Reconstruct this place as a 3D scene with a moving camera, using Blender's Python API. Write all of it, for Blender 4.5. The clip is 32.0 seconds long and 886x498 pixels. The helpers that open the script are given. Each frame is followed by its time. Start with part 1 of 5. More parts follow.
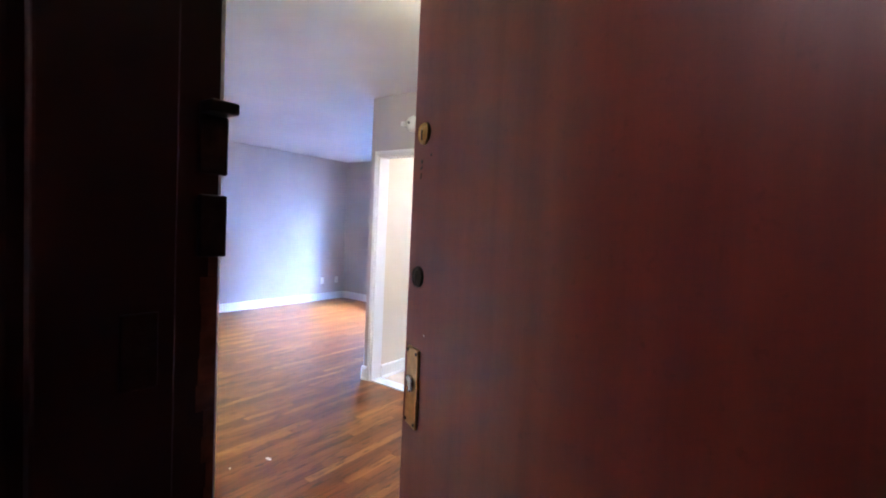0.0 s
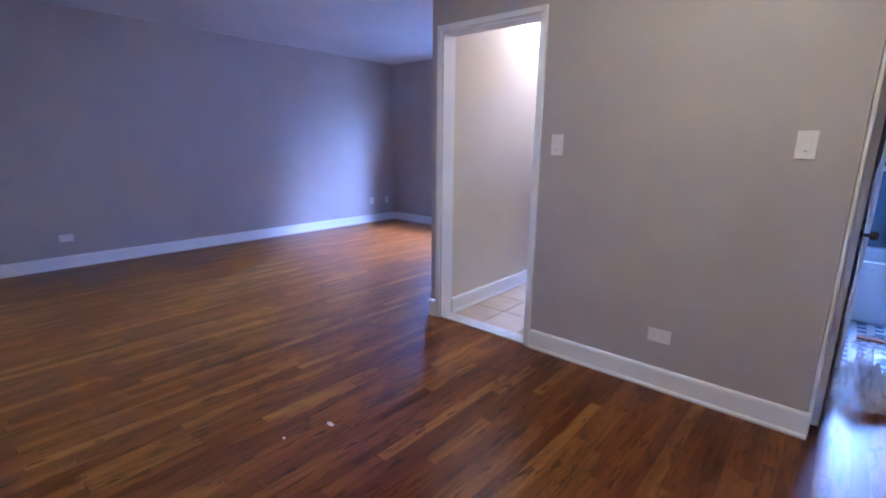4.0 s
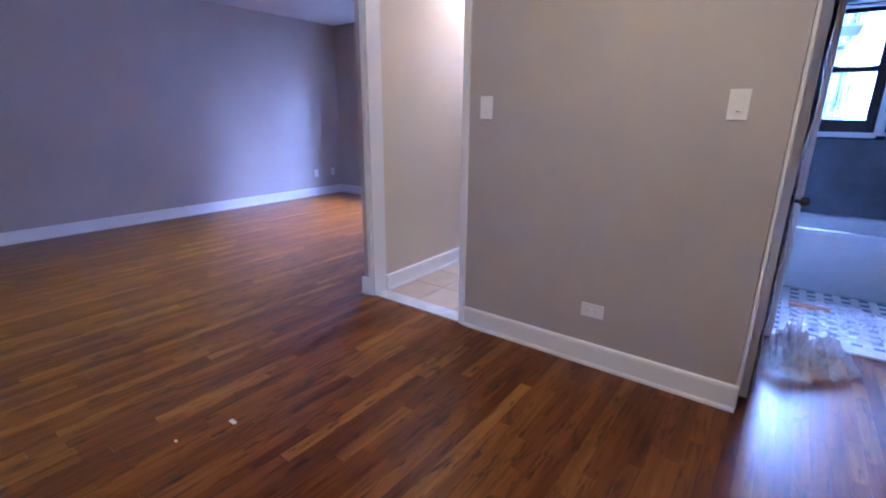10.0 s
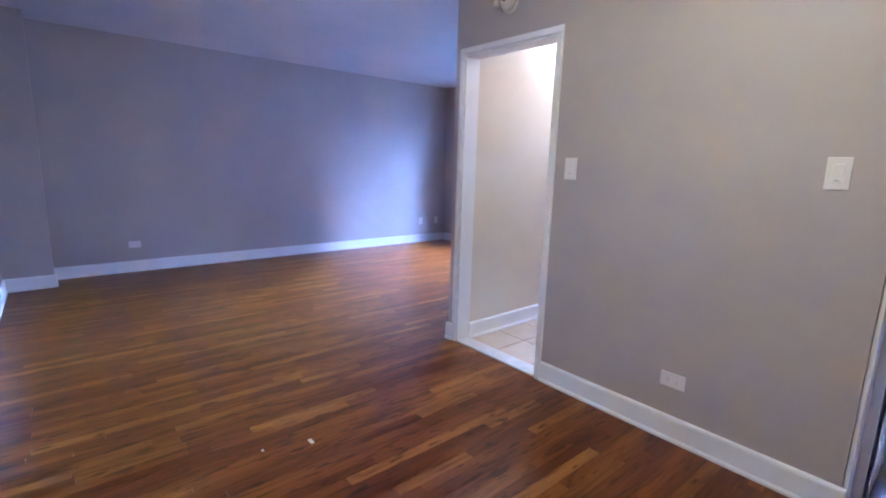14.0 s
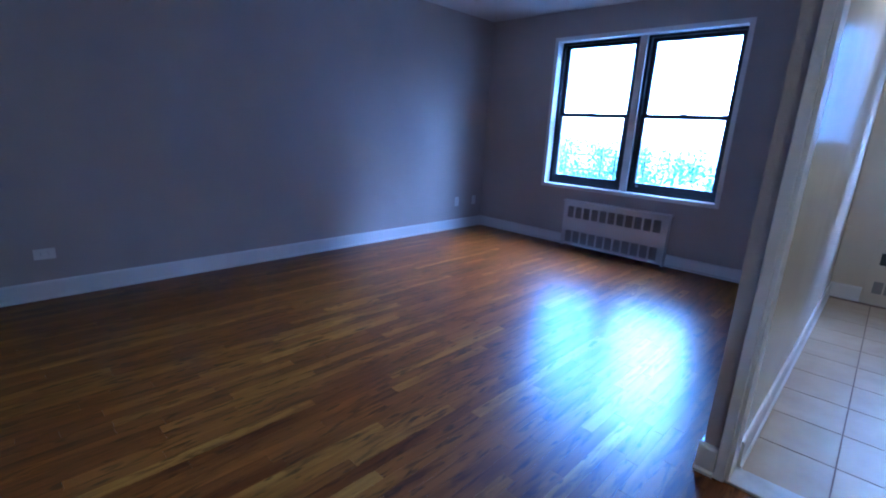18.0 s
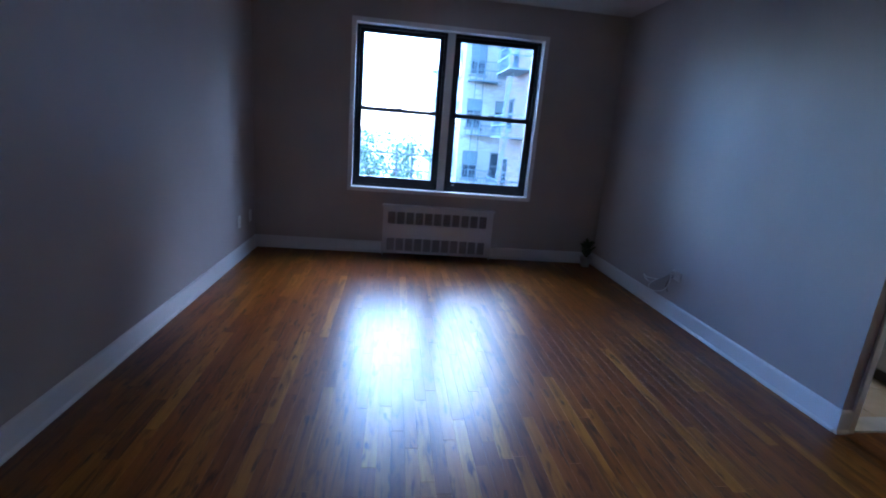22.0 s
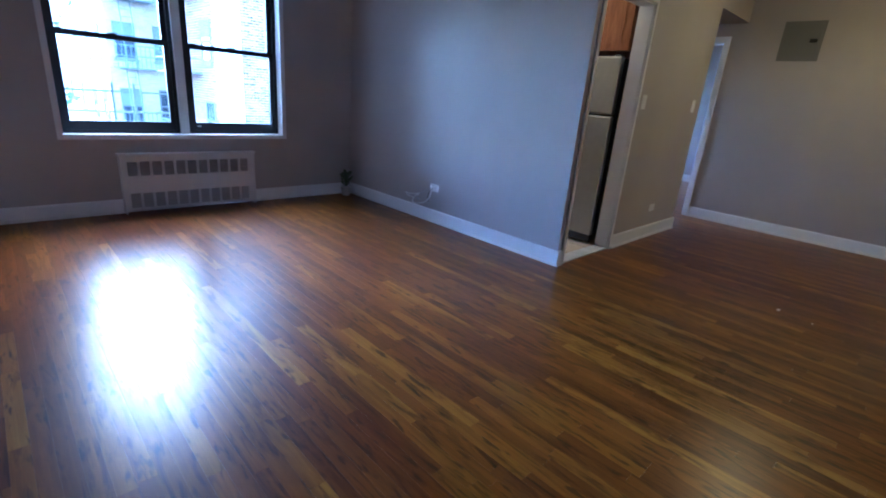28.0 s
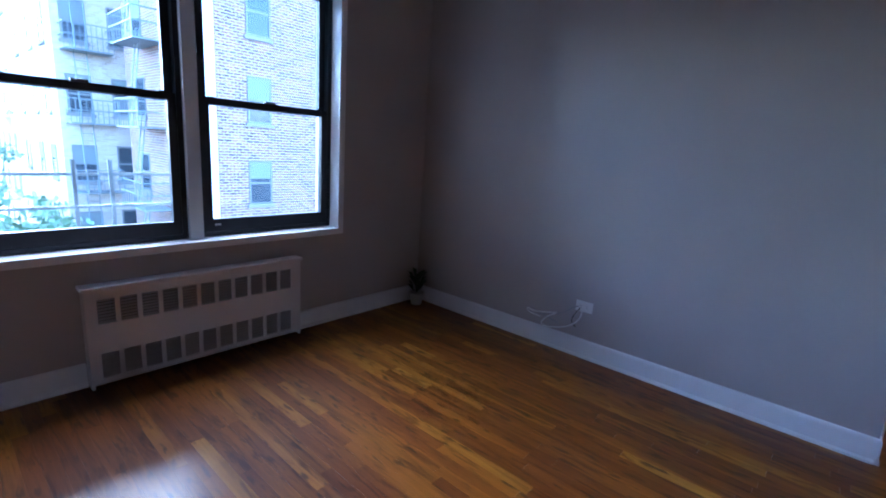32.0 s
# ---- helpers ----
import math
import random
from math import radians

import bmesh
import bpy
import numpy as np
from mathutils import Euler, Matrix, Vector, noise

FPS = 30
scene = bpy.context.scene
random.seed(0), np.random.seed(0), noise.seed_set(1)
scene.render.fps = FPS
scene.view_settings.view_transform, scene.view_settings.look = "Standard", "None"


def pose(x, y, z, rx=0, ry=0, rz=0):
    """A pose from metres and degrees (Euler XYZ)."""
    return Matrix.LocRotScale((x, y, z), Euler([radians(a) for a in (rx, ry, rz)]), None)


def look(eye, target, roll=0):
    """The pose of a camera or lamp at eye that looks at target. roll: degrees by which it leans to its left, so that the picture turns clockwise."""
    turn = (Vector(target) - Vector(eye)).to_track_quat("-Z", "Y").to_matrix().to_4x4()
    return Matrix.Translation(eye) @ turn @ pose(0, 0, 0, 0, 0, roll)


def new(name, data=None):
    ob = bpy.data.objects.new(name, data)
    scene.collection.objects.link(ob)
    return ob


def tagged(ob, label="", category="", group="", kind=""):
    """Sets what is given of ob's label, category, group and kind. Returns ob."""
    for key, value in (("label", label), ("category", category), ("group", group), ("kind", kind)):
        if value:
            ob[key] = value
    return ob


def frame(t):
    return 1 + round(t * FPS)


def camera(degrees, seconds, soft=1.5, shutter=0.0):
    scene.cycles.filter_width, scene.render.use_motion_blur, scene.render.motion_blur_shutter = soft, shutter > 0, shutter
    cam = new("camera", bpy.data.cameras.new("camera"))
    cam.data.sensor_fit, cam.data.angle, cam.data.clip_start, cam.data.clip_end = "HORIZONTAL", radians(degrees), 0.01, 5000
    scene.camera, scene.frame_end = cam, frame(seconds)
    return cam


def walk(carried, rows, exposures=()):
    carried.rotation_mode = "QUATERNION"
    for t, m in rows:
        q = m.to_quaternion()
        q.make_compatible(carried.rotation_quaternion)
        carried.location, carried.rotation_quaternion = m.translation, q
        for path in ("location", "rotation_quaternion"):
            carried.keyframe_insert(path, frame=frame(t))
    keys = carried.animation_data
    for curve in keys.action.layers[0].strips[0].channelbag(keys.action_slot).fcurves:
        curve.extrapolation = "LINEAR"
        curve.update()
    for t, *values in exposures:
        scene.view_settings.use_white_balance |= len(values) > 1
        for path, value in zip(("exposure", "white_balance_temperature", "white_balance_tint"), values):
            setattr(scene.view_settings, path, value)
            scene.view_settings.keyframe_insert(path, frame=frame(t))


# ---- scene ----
cam = camera(87.5, 32.0, soft=2.0)
PATH = [
    (0, (3, -3, 1.43), (1.831, -1.38, 1.333), 2.7),
    (0.5, (2.72, -2.84, 1.42), (1.608, -1.186, 1.255), 5),
    (1, (2.49, -2.68, 1.395), (1.522, -0.942, 1.191), 3.1),
    (1.5, (2.41, -2.64, 1.383), (1.53, -0.858, 1.161), 3.8),
    (2, (2.375, -2.61, 1.353), (1.466, -0.852, 1.067), 0.6),
    (2.5, (2.375, -2.61, 1.346), (1.418, -0.884, 1.021), 0.6),
    (3, (2.372, -2.62, 1.322), (1.412, -0.884, 1.067), 1.6),
    (3.5, (2.35, -2.6, 1.33), (1.212, -0.976, 1.068), -1),
    (4, (2.3, -2.52, 1.3), (1.023, -1.047, 0.854), 0.7),
    (4.5, (2.287, -2.486, 1.364), (0.751, -1.298, 0.883), -1.3),
    (6.5, (1.85, -1.827, 1.335), (0.133, -0.9, 0.9), 0.5),
    (7, (1.793, -1.895, 1.281), (0.451, -0.472, 0.866), 1.6),
    (7.5, (1.765, -1.913, 1.28), (0.733, -0.248, 0.877), 1.6),
    (8, (1.813, -1.909, 1.237), (1.171, -0.062, 0.814), 1.4),
    (8.5, (1.929, -1.96, 1.279), (1.154, -0.171, 0.832), -1.4),
    (9, (2.106, -2.048, 1.27), (1.104, -0.388, 0.778), 0.8),
    (9.5, (2.221, -2.142, 1.273), (1.189, -0.485, 0.84), -1),
    (10, (2.34, -2.22, 1.264), (1.202, -0.674, 0.704), 0.6),
    (10.5, (2.488, -2.182, 1.267), (1.135, -0.903, 0.536), -0.4),
    (11, (2.521, -2.204, 1.211), (1.264, -0.999, 0.228), 0.5),
    (11.5, (2.53, -2.207, 1.191), (1.355, -1.035, 0.075), 2.6),
    (12, (2.53, -2.21, 1.206), (1.28, -0.949, 0.287), 4),
    (12.5, (2.531, -2.217, 1.24), (1.223, -0.876, 0.54), 3.5),
    (13, (2.542, -2.224, 1.268), (1.186, -0.849, 0.749), 3.6),
    (13.5, (2.562, -2.218, 1.301), (1.088, -0.921, 0.918), 2.6),
    (14, (2.524, -2.22, 1.304), (1.025, -0.946, 0.942), 1.7),
    (14.5, (2.321, -2.218, 1.319), (0.915, -0.846, 0.944), 2.5),
    (15, (2.059, -2.143, 1.323), (0.661, -0.791, 0.857), 2.3),
    (15.5, (1.738, -2.009, 1.357), (0.178, -0.829, 0.942), 1),
    (17.5, (0.601, -1.923, 1.275), (-0.701, -0.492, 0.771), 3.6),
    (18, (0.315, -1.855, 1.251), (-1.018, -0.453, 0.745), 2.9),
    (18.5, (0.007, -1.925, 1.172), (-1.217, -0.413, 0.711), 3.8),
    (19, (-0.133, -1.786, 1.289), (-1.314, -0.275, 0.721), 1.3),
    (19.5, (-0.501, -1.856, 1.22), (-1.69, -0.337, 0.691), 1.7),
    (20, (-1.159, -1.954, 1.25), (-1.992, -0.201, 0.766), 2.8),
    (20.5, (-1.49, -1.915, 1.252), (-2.281, -0.155, 0.725), 2.9),
    (21, (-1.79, -1.9, 1.312), (-2.343, -0.06, 0.754), 2.8),
    (21.5, (-2.048, -1.906, 1.304), (-2.135, 0.029, 0.805), 2.6),
    (22, (-2.265, -1.806, 1.291), (-2.032, 0.12, 0.803), 4.8),
    (22.5, (-2.524, -1.811, 1.269), (-1.954, 0.065, 0.876), 6.5),
    (23, (-2.674, -1.813, 1.258), (-1.836, -0.024, 0.944), 7.3),
    (23.5, (-2.84, -1.739, 1.266), (-1.873, -0.007, 1.011), 5.3),
    (24, (-2.991, -1.782, 1.263), (-1.64, -0.337, 0.968), 6),
    (24.5, (-3.054, -1.856, 1.291), (-1.49, -0.665, 0.923), 4.1),
    (25, (-3.035, -1.897, 1.296), (-1.375, -0.848, 0.915), 3.7),
    (25.5, (-3.063, -1.913, 1.277), (-1.439, -0.808, 0.899), 2.9),
    (26, (-3.095, -1.893, 1.263), (-1.566, -0.674, 0.844), 3.3),
    (26.5, (-3.13, -1.841, 1.239), (-1.723, -0.586, 0.572), 3.9),
    (28.5, (-3.073, -1.836, 1.22), (-1.78, -0.423, 0.64), 4.6),
    (29, (-3, -1.65, 1.243), (-1.783, -0.119, 0.822), 3.1),
    (29.5, (-2.967, -1.381, 1.269), (-1.822, 0.222, 0.923), 3.9),
    (30, (-3.014, -1.064, 1.285), (-1.696, 0.403, 0.951), 3.1),
    (30.5, (-2.978, -0.705, 1.278), (-1.628, 0.716, 0.879), 3.3),
    (31, (-2.909, -0.426, 1.257), (-1.572, 1.009, 0.866), 3.5),
    (31.5, (-2.921, -0.065, 1.265), (-1.412, 1.173, 0.827), 3.1),
    (32, (-2.794, 0.294, 1.295), (-1.32, 1.576, 0.867), 3.9),
]
EXPOSURES = [
    (0.0, 7.47, 3930, 19), (1.0, 7.32, 3930, 19), (2.0, 6.87, 3930, 25), (3.0, 6.5, 4010, 29), (4.0, 6.28, 3840, 29), (7.0, 6.02, 4230, 32), (8.0, 5.97, 4250, 33), (9.0, 6.05, 4130, 33), (10.0, 6.24, 3980, 33), (11.0, 6.47, 3890, 31),
    (12.0, 6.9, 3830, 28), (13.0, 6.68, 3780, 24), (14.0, 6.62, 3790, 25), (15.0, 6.47, 4010, 32), (15.5, 6.45, 4010, 31), (17.5, 5.52, 3700, 17), (18.0, 5.22, 3520, 14), (19.0, 4.75, 3380, 10), (21.0, 4.5, 3750, 11), (22.5, 4.3, 4350, 11),
    (24.0, 4.45, 4400, 10), (25.0, 5.2, 4550, 10), (26.0, 5.17, 4450, 13), (28.5, 5.3, 4200, 13), (29.0, 5.2, 4150, 12), (30.0, 4.57, 4080, 12), (31.0, 4.55, 4130, 14), (32.0, 4.65, 4600, 15),
]
walk(cam, [(t, look(eye, target, roll)) for t, eye, target, roll in PATH], EXPOSURES)

# ---- daylight, exposure ----
world = bpy.data.worlds.new("overcast_day")
scene.world = world
world.use_nodes = True
wn = world.node_tree.nodes
sky = wn.new("ShaderNodeTexSky")
sky.sky_type, sky.sun_disc = "NISHITA", False
sky.sun_elevation, sky.sun_rotation = radians(40), radians(24)
sky.dust_density, sky.ozone_density = 1.5, 2.0
world.node_tree.links.new(sky.outputs["Color"], wn["Background"].inputs["Color"])
wn["Background"].inputs["Strength"].default_value = 0.15
sun = new("sun", bpy.data.lights.new("sun", "SUN"))
sun.data.energy, sun.data.angle, sun.data.color = 1.15, radians(84), (0.94, 0.965, 1.0)
SUN_AZ, SUN_EL = radians(24), radians(40)
sun.matrix_world = look((30 * math.sin(SUN_AZ), 30 * math.cos(SUN_AZ), 30 * math.tan(SUN_EL)), (0, 0, 0))

# ---- plan, in metres ----
XW, XP = -3.63, 3.23          # west wall, wall with the electric panel
YN, YS = 3.0, -2.64          # window wall, entrance wall
CEIL = 2.54
KX1 = 2.32                    # east end of the kitchen wall
SOFFIT = 2.25


# ---- small builders ----
def box(bm, x0, x1, y0, y1, z0, z1, bevel=0.0):
    verts = [bm.verts.new((x, y, z)) for x in (x0, x1) for y in (y0, y1) for z in (z0, z1)]
    faces = [bm.faces.new([verts[i] for i in q]) for q in ((0, 1, 3, 2), (4, 6, 7, 5), (0, 4, 5, 1), (2, 3, 7, 6), (0, 2, 6, 4), (1, 5, 7, 3))]
    if bevel:
        edges = list({e for f in faces for e in f.edges})
        bmesh.ops.bevel(bm, geom=edges, offset=bevel, segments=2, affect="EDGES", profile=0.5)
    return bm


def boxes(*rows, bevel=0.0):
    bm = bmesh.new()
    for r in rows:
        box(bm, *r, bevel=bevel)
    return bm


def lathe(bm, profile, centre, axis="z", steps=24):
    """Turn (radius, height) pairs round an axis through centre."""
    rings = []
    for r, h in profile:
        ring = []
        for k in range(steps):
            a = 2 * math.pi * k / steps
            c, s = r * math.cos(a), r * math.sin(a)
            p = {"z": (c, s, h), "x": (h, c, s), "y": (s, h, c)}[axis]
            ring.append(bm.verts.new(Vector(centre) + Vector(p)))
        rings.append(ring)
    for a, b in zip(rings, rings[1:]):
        for k in range(steps):
            bm.faces.new((a[k], a[(k + 1) % steps], b[(k + 1) % steps], b[k]))
    for ring, flip in ((rings[0], True), (rings[-1], False)):
        bm.faces.new(ring[::-1] if flip else ring)
    return bm


def tube(bm, points, radius, steps=8):
    """A round bar along points."""
    rings = []
    pts = [Vector(p) for p in points]
    for i, p in enumerate(pts):
        d = (pts[min(i + 1, len(pts) - 1)] - pts[max(i - 1, 0)]).normalized()
        side = d.cross(Vector((0, 0, 1)) if abs(d.z) < 0.9 else Vector((1, 0, 0))).normalized()
        up = side.cross(d)
        rings.append([bm.verts.new(p + radius * (math.cos(a) * side + math.sin(a) * up)) for a in (2 * math.pi * k / steps for k in range(steps))])
    for a, b in zip(rings, rings[1:]):
        for k in range(steps):
            bm.faces.new((a[k], a[(k + 1) % steps], b[(k + 1) % steps], b[k]))
    bm.faces.new(rings[0][::-1])
    bm.faces.new(rings[-1])
    return bm


def mesh_of(name, bm, material, smooth=False):
    bmesh.ops.recalc_face_normals(bm, faces=bm.faces)
    me = bpy.data.meshes.new(name)
    bm.to_mesh(me)
    bm.free()
    me.materials.append(material)
    if smooth:
        me.shade_smooth()
        for p in me.polygons:
            p.use_smooth = True
    return me


def thing(name, bm, material, label, category="", group="", kind="", smooth=False):
    return tagged(new(name, mesh_of(name, bm, material, smooth)), label, category, group, kind)


def holder(name, place, label, category="", group="", kind="", turn=0.0):
    ob = tagged(new(name), label, category, group, kind)
    ob.matrix_world = pose(*place, 0, 0, turn)
    return ob


def part(name, bm, material, parent, label="", smooth=False):
    ob = new(name, mesh_of(name, bm, material, smooth))
    ob.parent = parent
    return tagged(ob, label)


def wall_mesh(axis, span, depth, height, openings=()):
    """A wall slab along axis 'x' or 'y', with rectangular openings (a0, a1, z0, z1) right through it."""
    us = sorted({*span, *(v for o in openings for v in o[:2])})
    zs = sorted({*height, *(v for o in openings for v in o[2:])})
    us = [u for u in us if span[0] <= u <= span[1]]
    zs = [z for z in zs if height[0] <= z <= height[1]]
    solid = {(i, j) for i in range(len(us) - 1) for j in range(len(zs) - 1)
             if not any(o[0] < (us[i] + us[i + 1]) / 2 < o[1] and o[2] < (zs[j] + zs[j + 1]) / 2 < o[3] for o in openings)}
    bm, seen = bmesh.new(), {}

    def v(u, d, z):
        key = (u, d, z)
        if key not in seen:
            seen[key] = bm.verts.new((u, d, z) if axis == "x" else (d, u, z))
        return seen[key]

    for i, j in solid:
        u0, u1, z0, z1 = us[i], us[i + 1], zs[j], zs[j + 1]
        for d in depth:
            bm.faces.new((v(u0, d, z0), v(u1, d, z0), v(u1, d, z1), v(u0, d, z1)))
        d0, d1 = depth
        for di, dj, a, b in ((-1, 0, (u0, z0), (u0, z1)), (1, 0, (u1, z0), (u1, z1)), (0, -1, (u0, z0), (u1, z0)), (0, 1, (u0, z1), (u1, z1))):
            if (i + di, j + dj) not in solid:
                bm.faces.new((v(a[0], d0, a[1]), v(b[0], d0, b[1]), v(b[0], d1, b[1]), v(a[0], d1, a[1])))
    return bm


# ---- materials ----
class Nodes:
    """A node material, written short."""

    def __init__(self, name):
        self.mat = bpy.data.materials.new(name)
        self.mat.use_nodes = True
        self.tree = self.mat.node_tree
        self.bsdf = self.tree.nodes["Principled BSDF"]

    def node(self, kind, **values):
        n = self.tree.nodes.new("ShaderNode" + kind)
        for key, value in values.items():
            if key in n.inputs:
                self.put(n.inputs[key], value)
        return n

    def put(self, socket, value):
        if isinstance(value, bpy.types.NodeSocket):
            self.tree.links.new(value, socket)
        else:
            socket.default_value = value

    def set(self, **values):
        for key, value in values.items():
            self.put(self.bsdf.inputs[key.replace("_", " ")], value)
        return self

    def coords(self, scale, kind="world"):
        if kind == "world":
            out = self.tree.nodes.new("ShaderNodeNewGeometry").outputs["Position"]
        else:
            out = self.tree.nodes.new("ShaderNodeTexCoord").outputs["Object"]
        m = self.node("Mapping", Vector=out, Scale=scale)
        return m.outputs["Vector"]

    def noise(self, scale, detail=4.0, rough=0.55, stretch=(1, 1, 1), kind="world", vector=None, distortion=0.0):
        v = vector or self.coords(stretch, kind)
        n = self.node("TexNoise", Vector=v, Scale=scale, Detail=detail, Roughness=rough, Distortion=distortion)
        return n.outputs["Fac"]

    def ramp(self, fac, *stops):
        n = self.tree.nodes.new("ShaderNodeValToRGB")
        while len(n.color_ramp.elements) < len(stops):
            n.color_ramp.elements.new(0.5)
        for e, (at, c) in zip(n.color_ramp.elements, stops):
            e.position, e.color = at, (*c, 1)
        self.put(n.inputs["Fac"], fac)
        return n.outputs["Color"]

    def mix(self, fac, a, b, blend="MIX"):
        n = self.tree.nodes.new("ShaderNodeMix")
        n.data_type, n.blend_type = "RGBA", blend
        self.put(n.inputs[0], fac)
        for s, v in ((n.inputs[6], a), (n.inputs[7], b)):
            self.put(s, (*v, 1) if isinstance(v, tuple) and len(v) == 3 else v)
        return n.outputs[2]

    def math(self, op, a, b=0.0):
        n = self.tree.nodes.new("ShaderNodeMath")
        n.operation = op
        self.put(n.inputs[0], a), self.put(n.inputs[1], b)
        return n.outputs[0]

    def range(self, fac, lo, hi, a=0.0, b=1.0):
        n = self.node("MapRange", Value=fac)
        n.inputs["From Min"].default_value, n.inputs["From Max"].default_value = a, b
        n.inputs["To Min"].default_value, n.inputs["To Max"].default_value = lo, hi
        return n.outputs["Result"]

    def bump(self, height, strength=0.3, distance=0.002):
        n = self.node("Bump", Height=height, Strength=strength, Distance=distance)
        self.put(self.bsdf.inputs["Normal"], n.outputs["Normal"])
        return self


def paint(name, colour, rough=0.55, vary=0.06, relief=0.15, grain=90.0):
    """Rolled paint: faint roller grain, soft cloudy unevenness."""
    m = Nodes(name)
    big = m.noise(1.3, 3.0)
    fine = m.noise(grain, 2.0)
    dark = tuple(c * (1 - vary) for c in colour)
    light = tuple(min(1.0, c * (1 + vary)) for c in colour)
    m.set(Base_Color=m.ramp(big, (0.3, dark), (0.7, light)), Roughness=m.range(big, rough - 0.05, rough + 0.05))
    m.bump(m.math("ADD", fine, m.math("MULTIPLY", big, 1.5)), relief, 0.0015)
    return m.mat


def plain(name, colour, rough=0.4, metal=0.0, vary=0.08, scale=12.0, relief=0.05):
    m = Nodes(name)
    n = m.noise(scale, 4.0, kind="object")
    m.set(Base_Color=m.ramp(n, (0.3, tuple(c * (1 - vary) for c in colour)), (0.7, tuple(min(1.0, c * (1 + vary)) for c in colour))),
          Roughness=m.range(n, max(0.02, rough - 0.06), rough + 0.06), Metallic=metal)
    m.bump(n, relief, 0.001)
    return m.mat


def make_oak():
    """Varnished strip oak: each strip its own tone, stretched grain, dark flecks, worn gloss."""
    m = Nodes("varnished_oak")
    island = m.tree.nodes.new("ShaderNodeNewGeometry")
    info = m.tree.nodes.new("ShaderNodeObjectInfo")
    rnd = m.math("FRACT", m.math("ADD", island.outputs["Random Per Island"], info.outputs["Random"]))
    offset = m.node("CombineXYZ", X=m.math("MULTIPLY", rnd, 37.0), Y=m.math("MULTIPLY", rnd, 91.0))
    pos = m.node("VectorMath", )
    pos.operation = "ADD"
    m.put(pos.inputs[0], island.outputs["Position"]), m.put(pos.inputs[1], offset.outputs["Vector"])
    along = m.node("Mapping", Vector=pos.outputs["Vector"], Scale=(60, 2.2, 1)).outputs["Vector"]
    wide = m.node("Mapping", Vector=pos.outputs["Vector"], Scale=(9, 0.9, 1)).outputs["Vector"]
    grain = m.noise(1.0, 6.0, 0.6, vector=along, distortion=0.6)
    cloud = m.noise(1.6, 4.0, 0.6, vector=wide)
    tone = m.ramp(rnd, (0.0, (0.135, 0.039, 0.003)), (0.25, (0.165, 0.052, 0.004)), (0.7, (0.218, 0.079, 0.0055)), (0.92, (0.275, 0.122, 0.009)), (1.0, (0.36, 0.178, 0.018)))
    tone = m.mix(m.range(grain, 0.0, 0.55, 0.36, 0.74), tone, m.mix(1.0, tone, (0.46, 0.33, 0.24), "MULTIPLY"))
    tone = m.mix(m.range(cloud, 0.0, 0.6, 0.43, 0.74), tone, m.mix(1.0, tone, (0.56, 0.42, 0.32), "MULTIPLY"))
    streak = m.noise(1.0, 5.0, 0.65, vector=m.node("Mapping", Vector=island.outputs["Position"], Scale=(8, 0.9, 1)).outputs["Vector"], distortion=0.4)
    tone = m.mix(m.range(streak, 0.0, 0.75, 0.46, 0.66), tone, m.mix(1.0, tone, (0.42, 0.29, 0.22), "MULTIPLY"))
    stain = m.noise(0.9, 4.0, 0.6, stretch=(1.6, 0.7, 1))
    tone = m.mix(m.range(stain, 0.0, 0.5, 0.5, 0.72), tone, m.mix(1.0, tone, (0.55, 0.43, 0.36), "MULTIPLY"))
    knots = m.noise(1.0, 2.0, 0.5, vector=m.node("Mapping", Vector=pos.outputs["Vector"], Scale=(30, 6.5, 1)).outputs["Vector"])
    tone = m.mix(m.range(knots, 0.0, 0.85, 0.595, 0.68), tone, (0.04, 0.012, 0.003))
    flame = m.noise(1.0, 3.0, 0.6, vector=m.node("Mapping", Vector=pos.outputs["Vector"], Scale=(26, 3.2, 1)).outputs["Vector"], distortion=0.9)
    tone = m.mix(m.range(flame, 0.0, 0.85, 0.53, 0.66), tone, m.mix(1.0, tone, (0.34, 0.23, 0.17), "MULTIPLY"))
    wear = m.noise(1.1, 1.5, 0.4)
    m.set(Base_Color=tone, Roughness=m.math("ADD", 0.283, m.math("MULTIPLY", wear, 0.035)), Specular_IOR_Level=0.3)
    m.bump(m.noise(14.0, 1.0, stretch=(1, 0.25, 1)), 0.015, 0.001)
    return m.mat


def make_brushed(name, colour, rough, stretch=(1, 1, 60)):
    m = Nodes(name)
    n = m.noise(20.0, 3.0, 0.6, stretch, "object")
    m.set(Base_Color=m.ramp(n, (0.3, tuple(c * 0.92 for c in colour)), (0.7, colour)), Metallic=1.0, Roughness=m.range(n, rough, rough + 0.1))
    return m.mat


def make_glass():
    m = Nodes("window_glass")
    t = m.tree.nodes
    glossy, clear, blend, fres = t.new("ShaderNodeBsdfGlossy"), t.new("ShaderNodeBsdfTransparent"), t.new("ShaderNodeMixShader"), t.new("ShaderNodeFresnel")
    glossy.inputs["Roughness"].default_value = 0.02
    clear.inputs["Color"].default_value = (0.96, 0.98, 0.97, 1)
    m.put(blend.inputs[0], fres.outputs[0]), m.put(blend.inputs[1], clear.outputs[0]), m.put(blend.inputs[2], glossy.outputs[0])
    m.put(t["Material Output"].inputs["Surface"], blend.outputs[0])
    return m.mat


def make_glow(name, colour, strength):
    m = Nodes(name)
    m.set(Base_Color=(*colour, 1), Emission_Color=(*colour, 1), Emission_Strength=strength, Roughness=0.3)
    return m.mat


